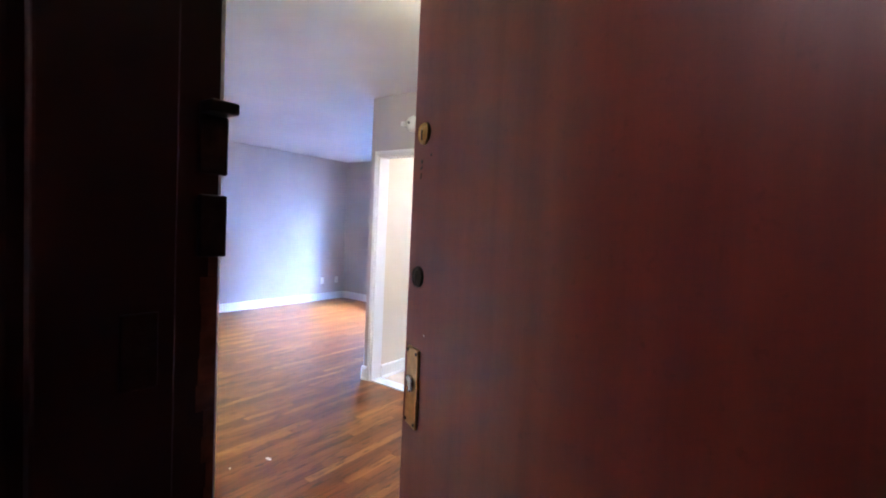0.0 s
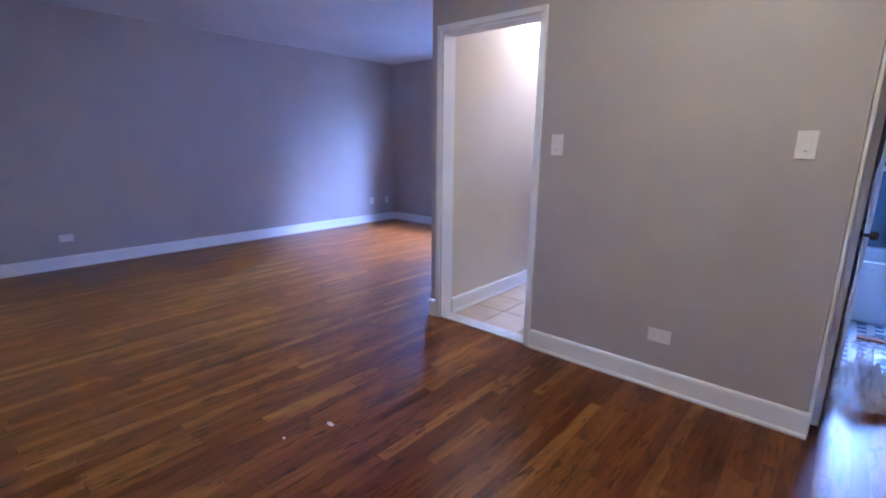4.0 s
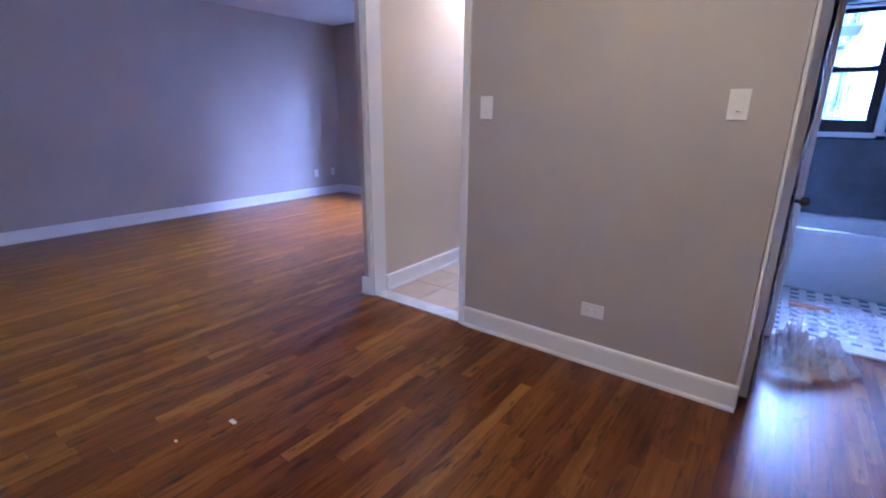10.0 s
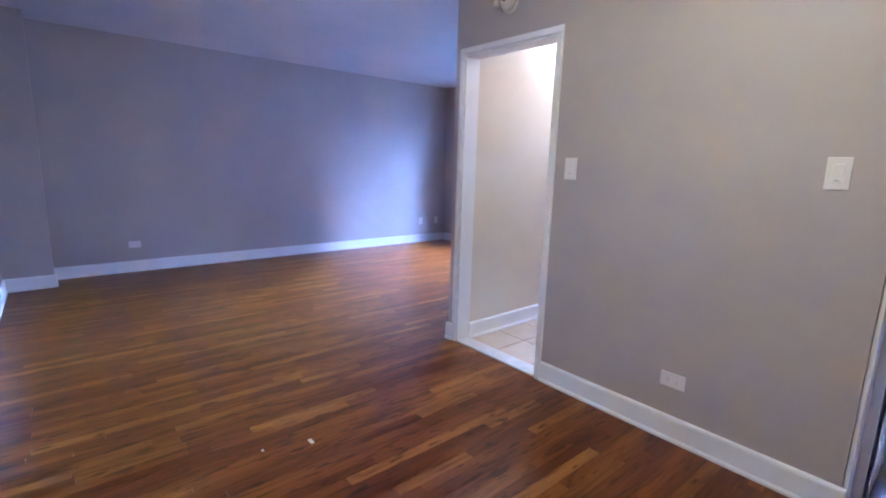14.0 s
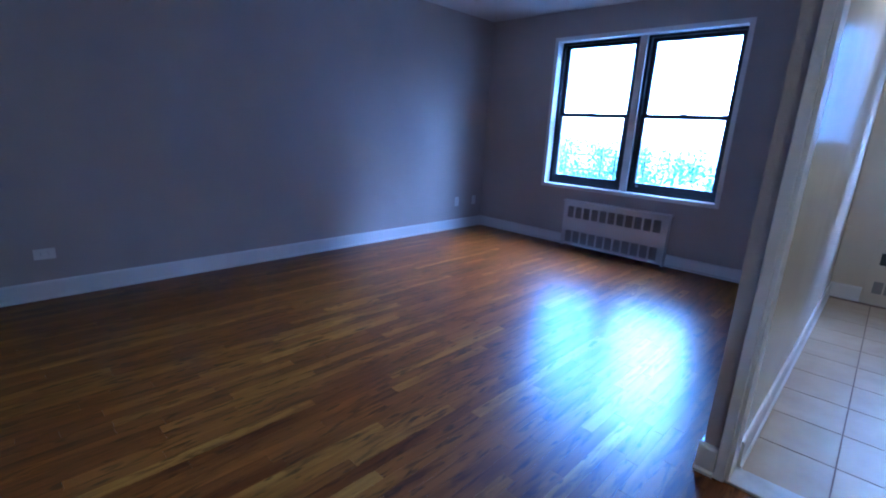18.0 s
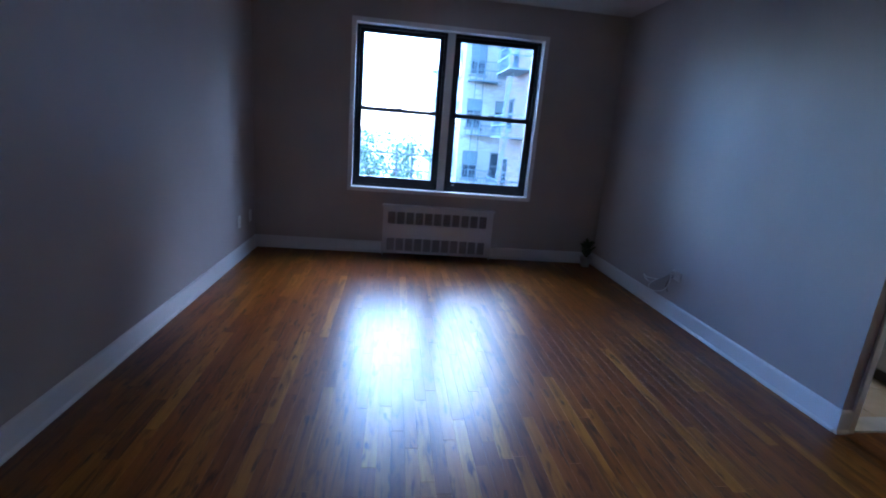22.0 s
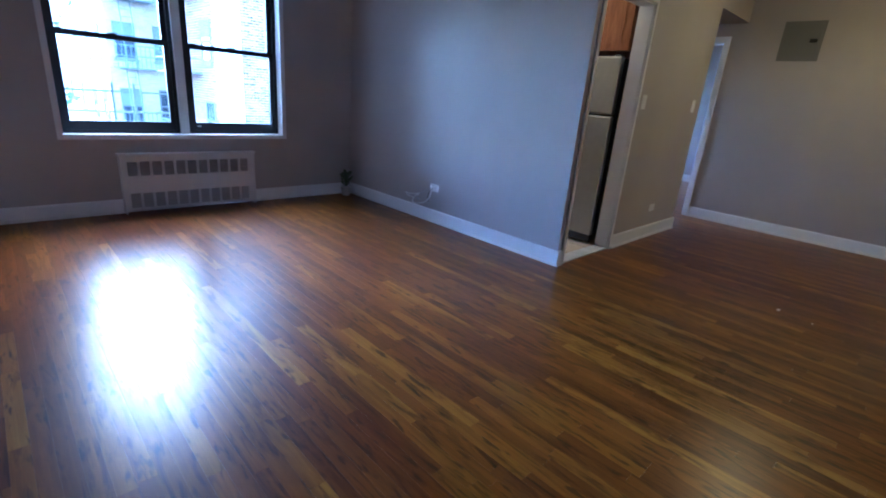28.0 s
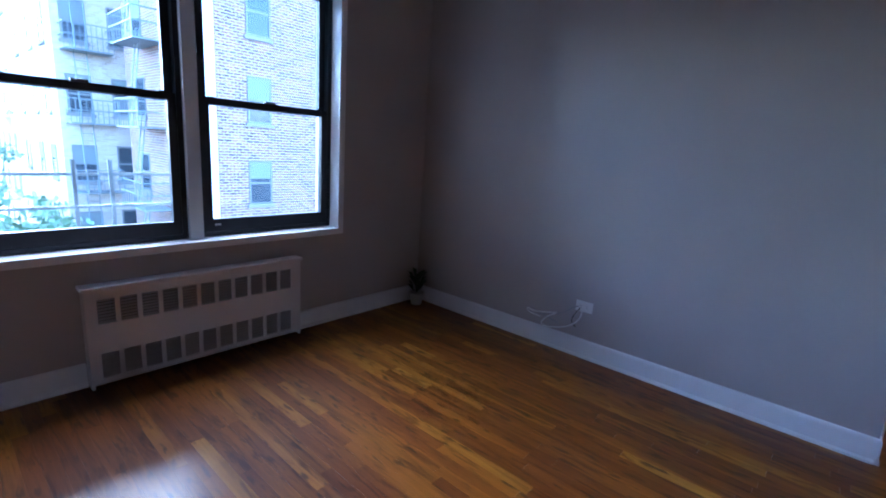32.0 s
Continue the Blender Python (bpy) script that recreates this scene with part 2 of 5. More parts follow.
WALL = paint("greige_wall_paint", (0.41, 0.37, 0.342))
CEILING = paint("white_ceiling_paint", (0.58, 0.565, 0.545), 0.7)
TRIM = paint("white_gloss_trim", (0.76, 0.76, 0.76), 0.37, 0.03, 0.06, 40.0)
KWALL = paint("cream_kitchen_gloss", (0.66, 0.60, 0.48), 0.22, 0.04, 0.1)
BWALL = paint("pale_bath_paint", (0.55, 0.61, 0.67), 0.4)
OAK = make_oak()
SUB = plain("dark_subfloor", (0.02, 0.012, 0.008), 0.8)
GLASS = make_glass()
SASH = plain("dark_bronze_sash", (0.018, 0.02, 0.024), 0.38, 0.2)
RED_PAINT = Nodes("red_brown_door_paint")
_b = RED_PAINT.noise(1.0, 4.0, 0.6, (14, 14, 0.8), "object")
_s = RED_PAINT.noise(45.0, 3.0, 0.6, (1, 1, 1), "object")
RED_PAINT.set(Base_Color=RED_PAINT.mix(RED_PAINT.range(_s, 0.0, 0.5, 0.6, 0.75), RED_PAINT.ramp(_b, (0.3, (0.135, 0.027, 0.014)), (0.7, (0.205, 0.049, 0.022))), (0.09, 0.02, 0.012)), Roughness=RED_PAINT.range(_b, 0.42, 0.3))
RED_PAINT.bump(RED_PAINT.math("ADD", RED_PAINT.math("MULTIPLY", _b, 0.6), _s), 0.2, 0.002)
RED_PAINT = RED_PAINT.mat
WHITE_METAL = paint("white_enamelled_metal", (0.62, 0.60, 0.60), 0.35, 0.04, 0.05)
BLACK = plain("black_plastic", (0.012, 0.012, 0.014), 0.35)
DARK_METAL = plain("aged_dark_metal", (0.05, 0.045, 0.04), 0.45, 0.8, 0.3, 60.0, 0.3)
BRASS = plain("worn_brass", (0.55, 0.38, 0.13), 0.32, 1.0, 0.25, 50.0, 0.2)
CHROME = plain("satin_chrome", (0.6, 0.6, 0.62), 0.22, 1.0)
PLASTIC_WHITE = plain("white_switch_plastic", (0.72, 0.71, 0.68), 0.35, 0.0, 0.03)
MARBLE = plain("grey_marble", (0.5, 0.49, 0.46), 0.35, 0.0, 0.2, 9.0)

# ---- setting: walls, floors, ceilings ----
WIN = (-2.69, -0.83, 0.675, 2.25)         # living room window opening
KDOOR = (0.09, 0.845, 0.0, 2.03)            # kitchen doorway
EDOOR = (2.31, 3.16, 0.0, 2.06)            # entrance doorway
BDOOR = (2.42, 3.06, 0.0, 2.05)            # bathroom doorway
RDOOR = (0.2, 0.91, 0.0, 2.05)            # bedroom doorway
CDOOR = (-2.43, -1.88, 0.0, 2.03)          # coat closet
KWIN = (0.43, 1.05, 1.2, 2.28)             # kitchen window
BWIN = (2.12, 2.86, 1.14, 2.15)            # bathroom window
RWIN = (4.0, 5.9, 0.675, 2.25)               # bedroom window
YK, YBATH = 3.3, 2.95


def wall(name, bm, material, label):
    return thing(name, bm, material, label, "wall", kind="structure")


wall("wall_west", wall_mesh("y", (-2.84, 3.3), (XW - 0.2, XW), (0, CEIL)), WALL, "long greige painted living room wall")
wall("wall_north", wall_mesh("x", (XW, 0.0), (YN, YN + 0.3), (0, CEIL), [WIN]), WALL, "greige painted window wall of the living room")
wall("wall_living_kitchen", wall_mesh("y", (0.0, 3.44), (0.0, 0.09), (0, CEIL)), WALL, "greige partition between living room and kitchen")
wall("wall_kitchen_front", wall_mesh("x", (0.09, KX1), (0.0, 0.12), (0, CEIL), [KDOOR]), WALL, "greige entry wall with the kitchen doorway")
wall("wall_hall_west", wall_mesh("y", (0.12, 1.0), (KX1 - 0.12, KX1), (0, CEIL)), WALL, "greige hall wall behind the linen closet door")
wall("wall_bath_front", wall_mesh("x", (1.72, XP), (1.0, 1.12), (0, CEIL), [BDOOR]), WALL, "greige hall wall with the bathroom doorway")
wall("wall_east", wall_mesh("y", (-2.85, 1.12), (XP, XP + 0.12), (0, CEIL), [RDOOR, CDOOR]), WALL, "greige entry wall with the electric panel and closet")
wall("wall_south", wall_mesh("x", (XW, XP), (YS - 0.2, YS), (0, CEIL), [EDOOR]), WALL, "greige wall with the entrance doorway")
wall("wall_chase", boxes((XW, -3.29, YS, -2.27, 0, CEIL)), WALL, "greige boxed pipe chase in the room corner")
# kitchen, bathroom, bedroom, stair corridor
wall("wall_kitchen_lining", boxes((0.092, 0.10, 0.12, YK, 0, CEIL)), KWALL, "glossy cream kitchen side wall")
wall("wall_kitchen_north", wall_mesh("x", (0.10, 1.6), (YK, YK + 0.14), (0, CEIL), [KWIN]), KWALL, "cream kitchen wall with a small window")
wall("wall_kitchen_east", wall_mesh("y", (0.12, YK), (1.5, 1.6), (0, CEIL)), KWALL, "cream kitchen wall behind the cabinets")
wall("wall_bath_west", wall_mesh("y", (1.0, YBATH + 0.3), (1.62, 1.72), (0, CEIL)), BWALL, "pale bathroom side wall")
wall("wall_bath_east", wall_mesh("y", (1.12, YBATH), (3.24, 3.3), (0, CEIL)), BWALL, "pale bathroom wall beside the tub")
wall("wall_bath_north", wall_mesh("x", (1.72, 3.3), (YBATH, YBATH + 0.3), (0, CEIL), [BWIN]), BWALL, "pale bathroom window wall")
wall("wall_bedroom_north", wall_mesh("x", (3.3, 6.7), (YN, YN + 0.3), (0, CEIL), [RWIN]), WALL, "greige bedroom window wall")
wall("wall_bedroom_east", wall_mesh("y", (-1.2, YN), (6.6, 6.7), (0, CEIL)), WALL, "greige far bedroom wall")
wall("wall_bedroom_south", wall_mesh("x", (XP + 0.12, 6.6), (-1.2, -1.1), (0, CEIL)), WALL, "greige bedroom side wall")
wall("wall_bedroom_west", wall_mesh("y", (1.12, YN), (3.3, XP + 0.12), (0, CEIL)), WALL, "greige bedroom wall beside the bathroom")
wall("wall_corridor_west", wall_mesh("y", (-4.4, -2.85), (1.1, 1.2), (0, CEIL)), RED_PAINT, "dark corridor side wall")
wall("wall_corridor_east", wall_mesh("y", (-4.4, -2.85), (4.0, 4.1), (0, CEIL)), RED_PAINT, "dark corridor end wall")
wall("wall_corridor_south", wall_mesh("x", (1.1, 4.1), (-4.5, -4.4), (0, CEIL)), RED_PAINT, "dark corridor back wall")
wall("wall_closet_back", boxes((4.2, 4.3, -2.85, -1.5, 0, CEIL), (XP + 0.12, 4.2, -1.6, -1.5, 0, CEIL), (XP + 0.12, 4.2, -2.85, -2.75, 0, CEIL), (XP + 0.12, 4.2, -2.75, -1.6, -0.1, 0.0)), WALL, "greige inside of the coat closet")
thing("ceiling", boxes((XW - 0.2, 6.7, -4.5, 3.6, CEIL, CEIL + 0.12)), CEILING, "flat white painted ceiling", "ceiling", kind="structure")
thing("ceiling_soffit", boxes((KX1, XP, 0.0, 1.0, SOFFIT, CEIL)), WALL, "greige dropped soffit over the inner hall", "soffit", kind="structure")
floor = thing("floor", boxes((XW, XP + 0.12, YS, 1.0, -0.12, -0.016), (XW, 0.0, 1.0, YN, -0.12, -0.016), (XP + 0.12, 6.6, -1.1, YN, -0.12, -0.016)), SUB,
              "varnished red-brown strip oak floor with honey streaks", "floor", kind="structure")
thing("floor_corridor", boxes((1.1, 4.1, -4.5, YS - 0.2, -0.12, 0.0)), plain("corridor_terrazzo", (0.12, 0.1, 0.09), 0.4), "dark terrazzo corridor floor", "floor", kind="structure")
thing("door_saddle", boxes((EDOOR[0], EDOOR[1], YS - 0.2, YS, -0.12, 0.012), bevel=0.004), MARBLE, "grey marble saddle in the entrance doorway", "threshold", kind="structure")


# baseboards: a tall flat board with a rounded cap and a shoe moulding
def baseboard(a, b, face, label="white glossy baseboard with shoe moulding", h=0.125):
    """Along the wall from a to b; face is the way that it looks, (fx, fy)."""
    (ax, ay), (bx, by), (fx, fy) = a, b, face
    profile = [(0, 0), (0.022, 0), (0.022, 0.012), (0.016, 0.02), (0.0145, 0.022), (0.0145, h - 0.018), (0.0125, h - 0.008), (0.008, h - 0.002), (0, h)]
    bm = bmesh.new()
    rings = [[bm.verts.new((x + fx * d, y + fy * d, z)) for d, z in profile] for x, y in ((ax, ay), (bx, by))]
    n = len(profile)
    for k in range(n):
        bm.faces.new((rings[0][k], rings[0][(k + 1) % n], rings[1][(k + 1) % n], rings[1][k]))
    bm.faces.new(rings[0]), bm.faces.new(rings[1][::-1])
    return thing("baseboard", bm, TRIM, label, "baseboard", kind="structure")


RAD = (-2.34, -1.185)
for a, b, face in (((XW, -2.27), (XW, YN), (1, 0)), ((XW, YN), (RAD[0] - 0.004, YN), (0, -1)), ((RAD[1] + 0.004, YN), (0, YN), (0, -1)),
                   ((0, 0.0), (0, YN), (-1, 0)), ((-0.0145, 0), (0.053, 0), (0, -1)), ((0.882, 0), (KX1 + 0.0145, 0), (0, -1)),
                   ((XP, CDOOR[1] + 0.065), (XP, RDOOR[0] - 0.065), (-1, 0)), ((XP, YS), (XP, CDOOR[0] - 0.065), (-1, 0)),
                   ((-3.29, YS), (EDOOR[0] - 0.07, YS), (0, 1)), ((EDOOR[1] + 0.07, YS), (XP, YS), (0, 1)), ((-3.29, YS), (-3.29, -2.27), (1, 0)),
                   ((XW, -2.27), (-3.29, -2.27), (0, 1)), ((BDOOR[1] + 0.065, 1.0), (XP, 1.0), (0, -1)),
                   ((XP + 0.12, YN), (6.6, YN), (0, -1)), ((6.6, -1.1), (6.6, YN), (-1, 0))):
    baseboard(a, b, face)
for a, b, face in (((0.10, 0.12), (0.10, YK), (1, 0)), ((0.10, YK), (0.31, YK), (0, -1))):
    baseboard(a, b, face, "white kitchen baseboard with shoe moulding")


# door casings and jambs
def casing(name, axis, opening, face, depth, label, width=0.062, sides=(1, 1)):
    """Flat moulded trim round a doorway on one wall face, and the jamb lining. face: the plane; depth: (d0, d1) of the lining."""
    a0, a1, z0, z1 = opening
    out = 1 if face > (depth[0] + depth[1]) / 2 else -1
    lo, hi = sorted((face, face + out * 0.016))

    def b(bm, u0, u1, d0, d1, h0, h1, bevel=0.0):
        return box(bm, u0, u1, d0, d1, h0, h1, bevel) if axis == "x" else box(bm, d0, d1, u0, u1, h0, h1, bevel)

    top = thing(name, b(bmesh.new(), a0 - width * sides[0], a1 + width * sides[1], lo, hi, z1, z1 + width, 0.004), TRIM, label, "door frame", kind="structure")
    for u0, u1, on in ((a0 - width, a0, sides[0]), (a1, a1 + width, sides[1])):
        if on:
            part("casing_leg", b(bmesh.new(), u0, u1, lo, hi, 0.0, z1, 0.004), TRIM, top)
    d0, d1 = depth
    for u0, u1 in ((a0, a0 + 0.014), (a1 - 0.014, a1)):
        part("jamb", b(bmesh.new(), u0, u1, d0, d1, 0.0, z1 - 0.014, 0.002), TRIM, top)
    part("head_jamb", b(bmesh.new(), a0, a1, d0, d1, z1 - 0.014, z1, 0.002), TRIM, top)
    return top


casing("kitchen_door_frame", "x", KDOOR, 0.0, (-0.002, 0.122), "thin white casing of the open kitchen doorway", width=0.036)
casing("bathroom_door_frame", "x", BDOOR, 1.0, (0.998, 1.122), "white casing of the bathroom doorway", sides=(0.9, 1))
casing("bedroom_door_frame", "y", RDOOR, XP, (XP - 0.002, XP + 0.122), "white casing of the open bedroom doorway")
casing("closet_door_frame", "y", CDOOR, XP, (XP - 0.002, XP + 0.122), "white casing of the coat closet door")
entry = casing("entrance_door_frame", "x", EDOOR, YS, (YS - 0.06, YS + 0.002), "white inner casing of the entrance doorway")
RUST = plain("flaked_paint_undercoat", (0.20, 0.085, 0.045), 0.7, 0.0, 0.4, 40.0, 0.3)
STEEL_BROWN = paint("chipped_dark_brown_steel", (0.05, 0.02, 0.016), 0.4, 0.5, 0.6, 18.0)
for piece in entry.children:
    if "jamb" in piece.name:
        piece.data.materials[0] = STEEL_BROWN
chips = random.Random(12)
for k in range(14):
    z = 0.86 + 0.04 * k
    part("bare_patch", boxes((EDOOR[0] + 0.0142, EDOOR[0] + 0.0152, YS - chips.uniform(0.008, 0.03), YS + 0.0022, z, z + 0.0395)), RUST, entry, "bare patch where the paint has flaked off")
part("lock_keeper", boxes((EDOOR[0] + 0.0145, EDOOR[0] + 0.05, YS - 0.03, YS + 0.012, 1.575, 1.592), (EDOOR[0] + 0.0145, EDOOR[0] + 0.022, YS - 0.03, YS + 0.012, 1.49, 1.5745), bevel=0.003), DARK_METAL, entry, "dark iron lock keeper")
part("strike_plate", boxes((EDOOR[0] + 0.0145, EDOOR[0] + 0.026, YS - 0.03, YS + 0.01, 1.37, 1.46), bevel=0.003), DARK_METAL, entry, "worn dark strike plate")
part("steel_jamb", boxes((EDOOR[0], EDOOR[0] + 0.03, YS - 0.215, YS - 0.061, 0.0, EDOOR[3] - 0.03), bevel=0.004), STEEL_BROWN, entry, "chipped dark brown steel jamb")
part("steel_jamb", boxes((EDOOR[1] - 0.03, EDOOR[1], YS - 0.215, YS - 0.061, 0.0, EDOOR[3] - 0.03), bevel=0.004), STEEL_BROWN, entry)
part("steel_casing", boxes((EDOOR[0] - 0.09, EDOOR[0], YS - 0.235, YS - 0.201, 0.0, EDOOR[3] + 0.05), bevel=0.006), STEEL_BROWN, entry)
part("steel_casing", boxes((EDOOR[1], EDOOR[1] + 0.09, YS - 0.235, YS - 0.201, 0.0, EDOOR[3] + 0.05), bevel=0.006), STEEL_BROWN, entry)
part("steel_head", boxes((EDOOR[0], EDOOR[1], YS - 0.235, YS - 0.061, EDOOR[3] - 0.03, EDOOR[3] + 0.05), bevel=0.006), STEEL_BROWN, entry)
part("strike_plate", boxes((EDOOR[0] + 0.028, EDOOR[0] + 0.034, YS - 0.13, YS - 0.085, 1.20, 1.30), bevel=0.002), DARK_METAL, entry, "worn dark strike plate")


# doors
def six_panel(width, height, thick, material, name, label, category="door"):
    """A six-panel leaf in its own frame: hinge edge at the origin, leaf along +x, thickness from y = 0 to thick."""
    leaf = tagged(new(name), label, category)
    part("slab", boxes((0, width, 0.010, thick - 0.010, 0.008, height)), material, leaf)
    st = 0.11 * width / 0.7
    rails = [(0.008, 0.22), (0.86, 0.98), (height - 0.52, height - 0.42), (height - 0.13, height)]
    for y0, y1 in ((0.0, 0.0102), (thick - 0.0102, thick)):
        for u0, u1 in ((0, st), (width / 2 - st / 2, width / 2 + st / 2), (width - st, width)):
            part("stile", boxes((u0, u1, y0, y1, 0.008, height)), material, leaf)
        for z0, z1 in rails:
            for u0, u1 in ((st, width / 2 - st / 2), (width / 2 + st / 2, width - st)):
                part("rail", boxes((u0, u1, y0, y1, z0, z1)), material, leaf)
        for (_, z0), (z1, _) in zip(rails, rails[1:]):
            for u0, u1 in ((st, width / 2 - st / 2), (width / 2 + st / 2, width - st)):
                part("panel", boxes((u0 + 0.025, u1 - 0.025, 0.003 if y0 == 0 else y0 - 0.002, y1 + 0.002 if y0 == 0 else thick - 0.003, z0 + 0.025, z1 - 0.025), bevel=0.0025), material, leaf)
    return leaf


def knob(parent, x, y, z, out, material, r=0.027):
    """A round knob on a rose; out is +1 or -1 along the leaf's thickness."""
    bm = lathe(bmesh.new(), [(r * 1.15, 0), (r * 1.1, out * 0.006), (r * 0.4, out * 0.01), (r * 0.38, out * 0.03), (r * 0.9, out * 0.038), (r, out * 0.052), (r * 0.8, out * 0.063), (r * 0.3, out * 0.067)], (x, y, z), "y", 20)
    return part("knob", bm, material, parent, smooth=True)


closet = six_panel(CDOOR[1] - CDOOR[0] - 0.034, 2.055, 0.036, TRIM, "closet_door", "closed white six-panel closet door with a brass knob")
closet.matrix_world = pose(XP + 0.042, CDOOR[0] + 0.017, 0, 0, 0, 90)
knob(closet, 0.53, 0.037, 1.0, 1, BRASS)
for name, y0, y1, z0, z1 in (("trim_hall_closet", 0.012, 0.128, 0.0, 2.02), ("trim_hall_closet_far", 0.742, 0.83, 0.0, 2.02), ("trim_hall_closet_head", 0.012, 0.83, 2.02, 2.1)):
    thing(name, boxes((KX1, KX1 + 0.018, y0, y1, z0, z1), bevel=0.004), TRIM, "white painted casing of the hall closet door", "door frame", kind="structure")
linen = six_panel(0.6, 2.0, 0.034, TRIM, "linen_closet_door", "white hall closet door draped with thin plastic film")
linen.matrix_world = pose(KX1 + 0.006, 0.735, 0, 0, 0, -89)
knob(linen, 0.54, 0.035, 0.93, 1, DARK_METAL, 0.02)
bathdoor = six_panel(0.6, 2.0, 0.036, TRIM, "bathroom_door", "white six-panel bathroom door folded open inside the bathroom")
bathdoor.matrix_world = pose(BDOOR[1] + 0.03, 1.125, 0, 0, 0, 88)
knob(bathdoor, 0.55, 0.037, 0.98, 1, CHROME)
knob(bathdoor, 0.55, -0.001, 0.98, -1, CHROME)
for z in (0.25, 1.05, 1.8):
    part("hinge", boxes((-0.006, 0.004, -0.004, 0.03, z - 0.045, z + 0.045), bevel=0.002), DARK_METAL, bathdoor)


def entrance_door():
    """Flat steel leaf, red-brown outside and white inside, standing ajar."""
    w, t, h = 0.80, 0.045, 2.0
    d = tagged(new("entrance_door"), "steel entrance door ajar, red-brown outside, white inside, brass locks", "door")
    part("outer_skin", boxes((0, w, t / 2 + 0.0005, t, 0.01, h), bevel=0.003), RED_PAINT, d, "red-brown painted outer face")
    part("inner_skin", boxes((0, w, 0.0, t / 2, 0.01, h), bevel=0.003), TRIM, d, "white painted inner face")
    for z, mat, lab, r in ((1.585, BRASS, "brass upper lock cylinder", 0.02), (1.32, DARK_METAL, "dark round lock cylinder", 0.02)):
        c = part("lock_cylinder", lathe(bmesh.new(), [(r, 0), (r, 0.004), (r * 0.86, 0.008), (r * 0.84, 0.004), (r * 0.6, 0.004), (r * 0.58, 0.007)], (w - 0.055, t, z), "y", 28), mat, d, lab, True)
        part("keyhole", boxes((w - 0.0565, w - 0.0535, t + 0.006, t + 0.0085, z - 0.012, z + 0.006)), BLACK, c)
    e = part("escutcheon", boxes((w - 0.077, w - 0.026, t, t + 0.006, 1.035, 1.185), bevel=0.002), BRASS, d, "worn brass lock plate")
    part("plug", lathe(bmesh.new(), [(0.016, 0.005), (0.016, 0.012), (0.011, 0.014)], (w - 0.052, t, 1.117), "y", 20), CHROME, e, "", True)
    for sx, sz in ((-0.071, 1.177), (-0.032, 1.177), (-0.071, 1.043), (-0.032, 1.043)):
        part("screw", lathe(bmesh.new(), [(0.004, 0.005), (0.003, 0.008)], (w + sx, t, sz), "y", 8), DARK_METAL, e)
    for px, pz, r in ((0.045, 1.535, 0.005), (0.085, 1.543, 0.003), (0.041, 1.522, 0.003)):
        part("paint_chip", lathe(bmesh.new(), [(r, -0.0005), (r * 0.8, 0.0012)], (w - px, t, pz), "y", 9), DARK_METAL, d, "chipped hole in the paint")
    for px, pz, ln in ((0.043, 1.515, 0.012), (0.046, 1.528, 0.007)):
        part("paint_drip", boxes((w - px - 0.0025, w - px + 0.0025, t - 0.001, t + 0.0012, pz - ln, pz), bevel=0.001), DARK_METAL, d, "dark dried drip on the paint")
    part("paint_fleck", boxes((w - 0.091, w - 0.087, t - 0.001, t + 0.001, 1.215, 1.217)), TRIM, d, "tiny white fleck on the paint")
    knob(d, w - 0.068, 0.0, 1.0, -1, BRASS)
    part("deadbolt", boxes((w - 0.12, w - 0.02, -0.03, 0.0, 1.27, 1.35), bevel=0.006), BRASS, d, "brass deadbolt case")
    part("edge_plate", boxes((w - 0.0005, w + 0.002, 0.01, t - 0.01, 1.03, 1.185)), BRASS, d)
    for z in (0.25, 1.02, 1.8):
        part("hinge", lathe(bmesh.new(), [(0.008, z - 0.05), (0.008, z + 0.05)], (-0.006, 0.0, 0), "z", 10), DARK_METAL, d)
    return d


entrance_door().matrix_world = pose(EDOOR[1] - 0.02, YS + 0.005, 0.014, 0, 0, 180 - 28)


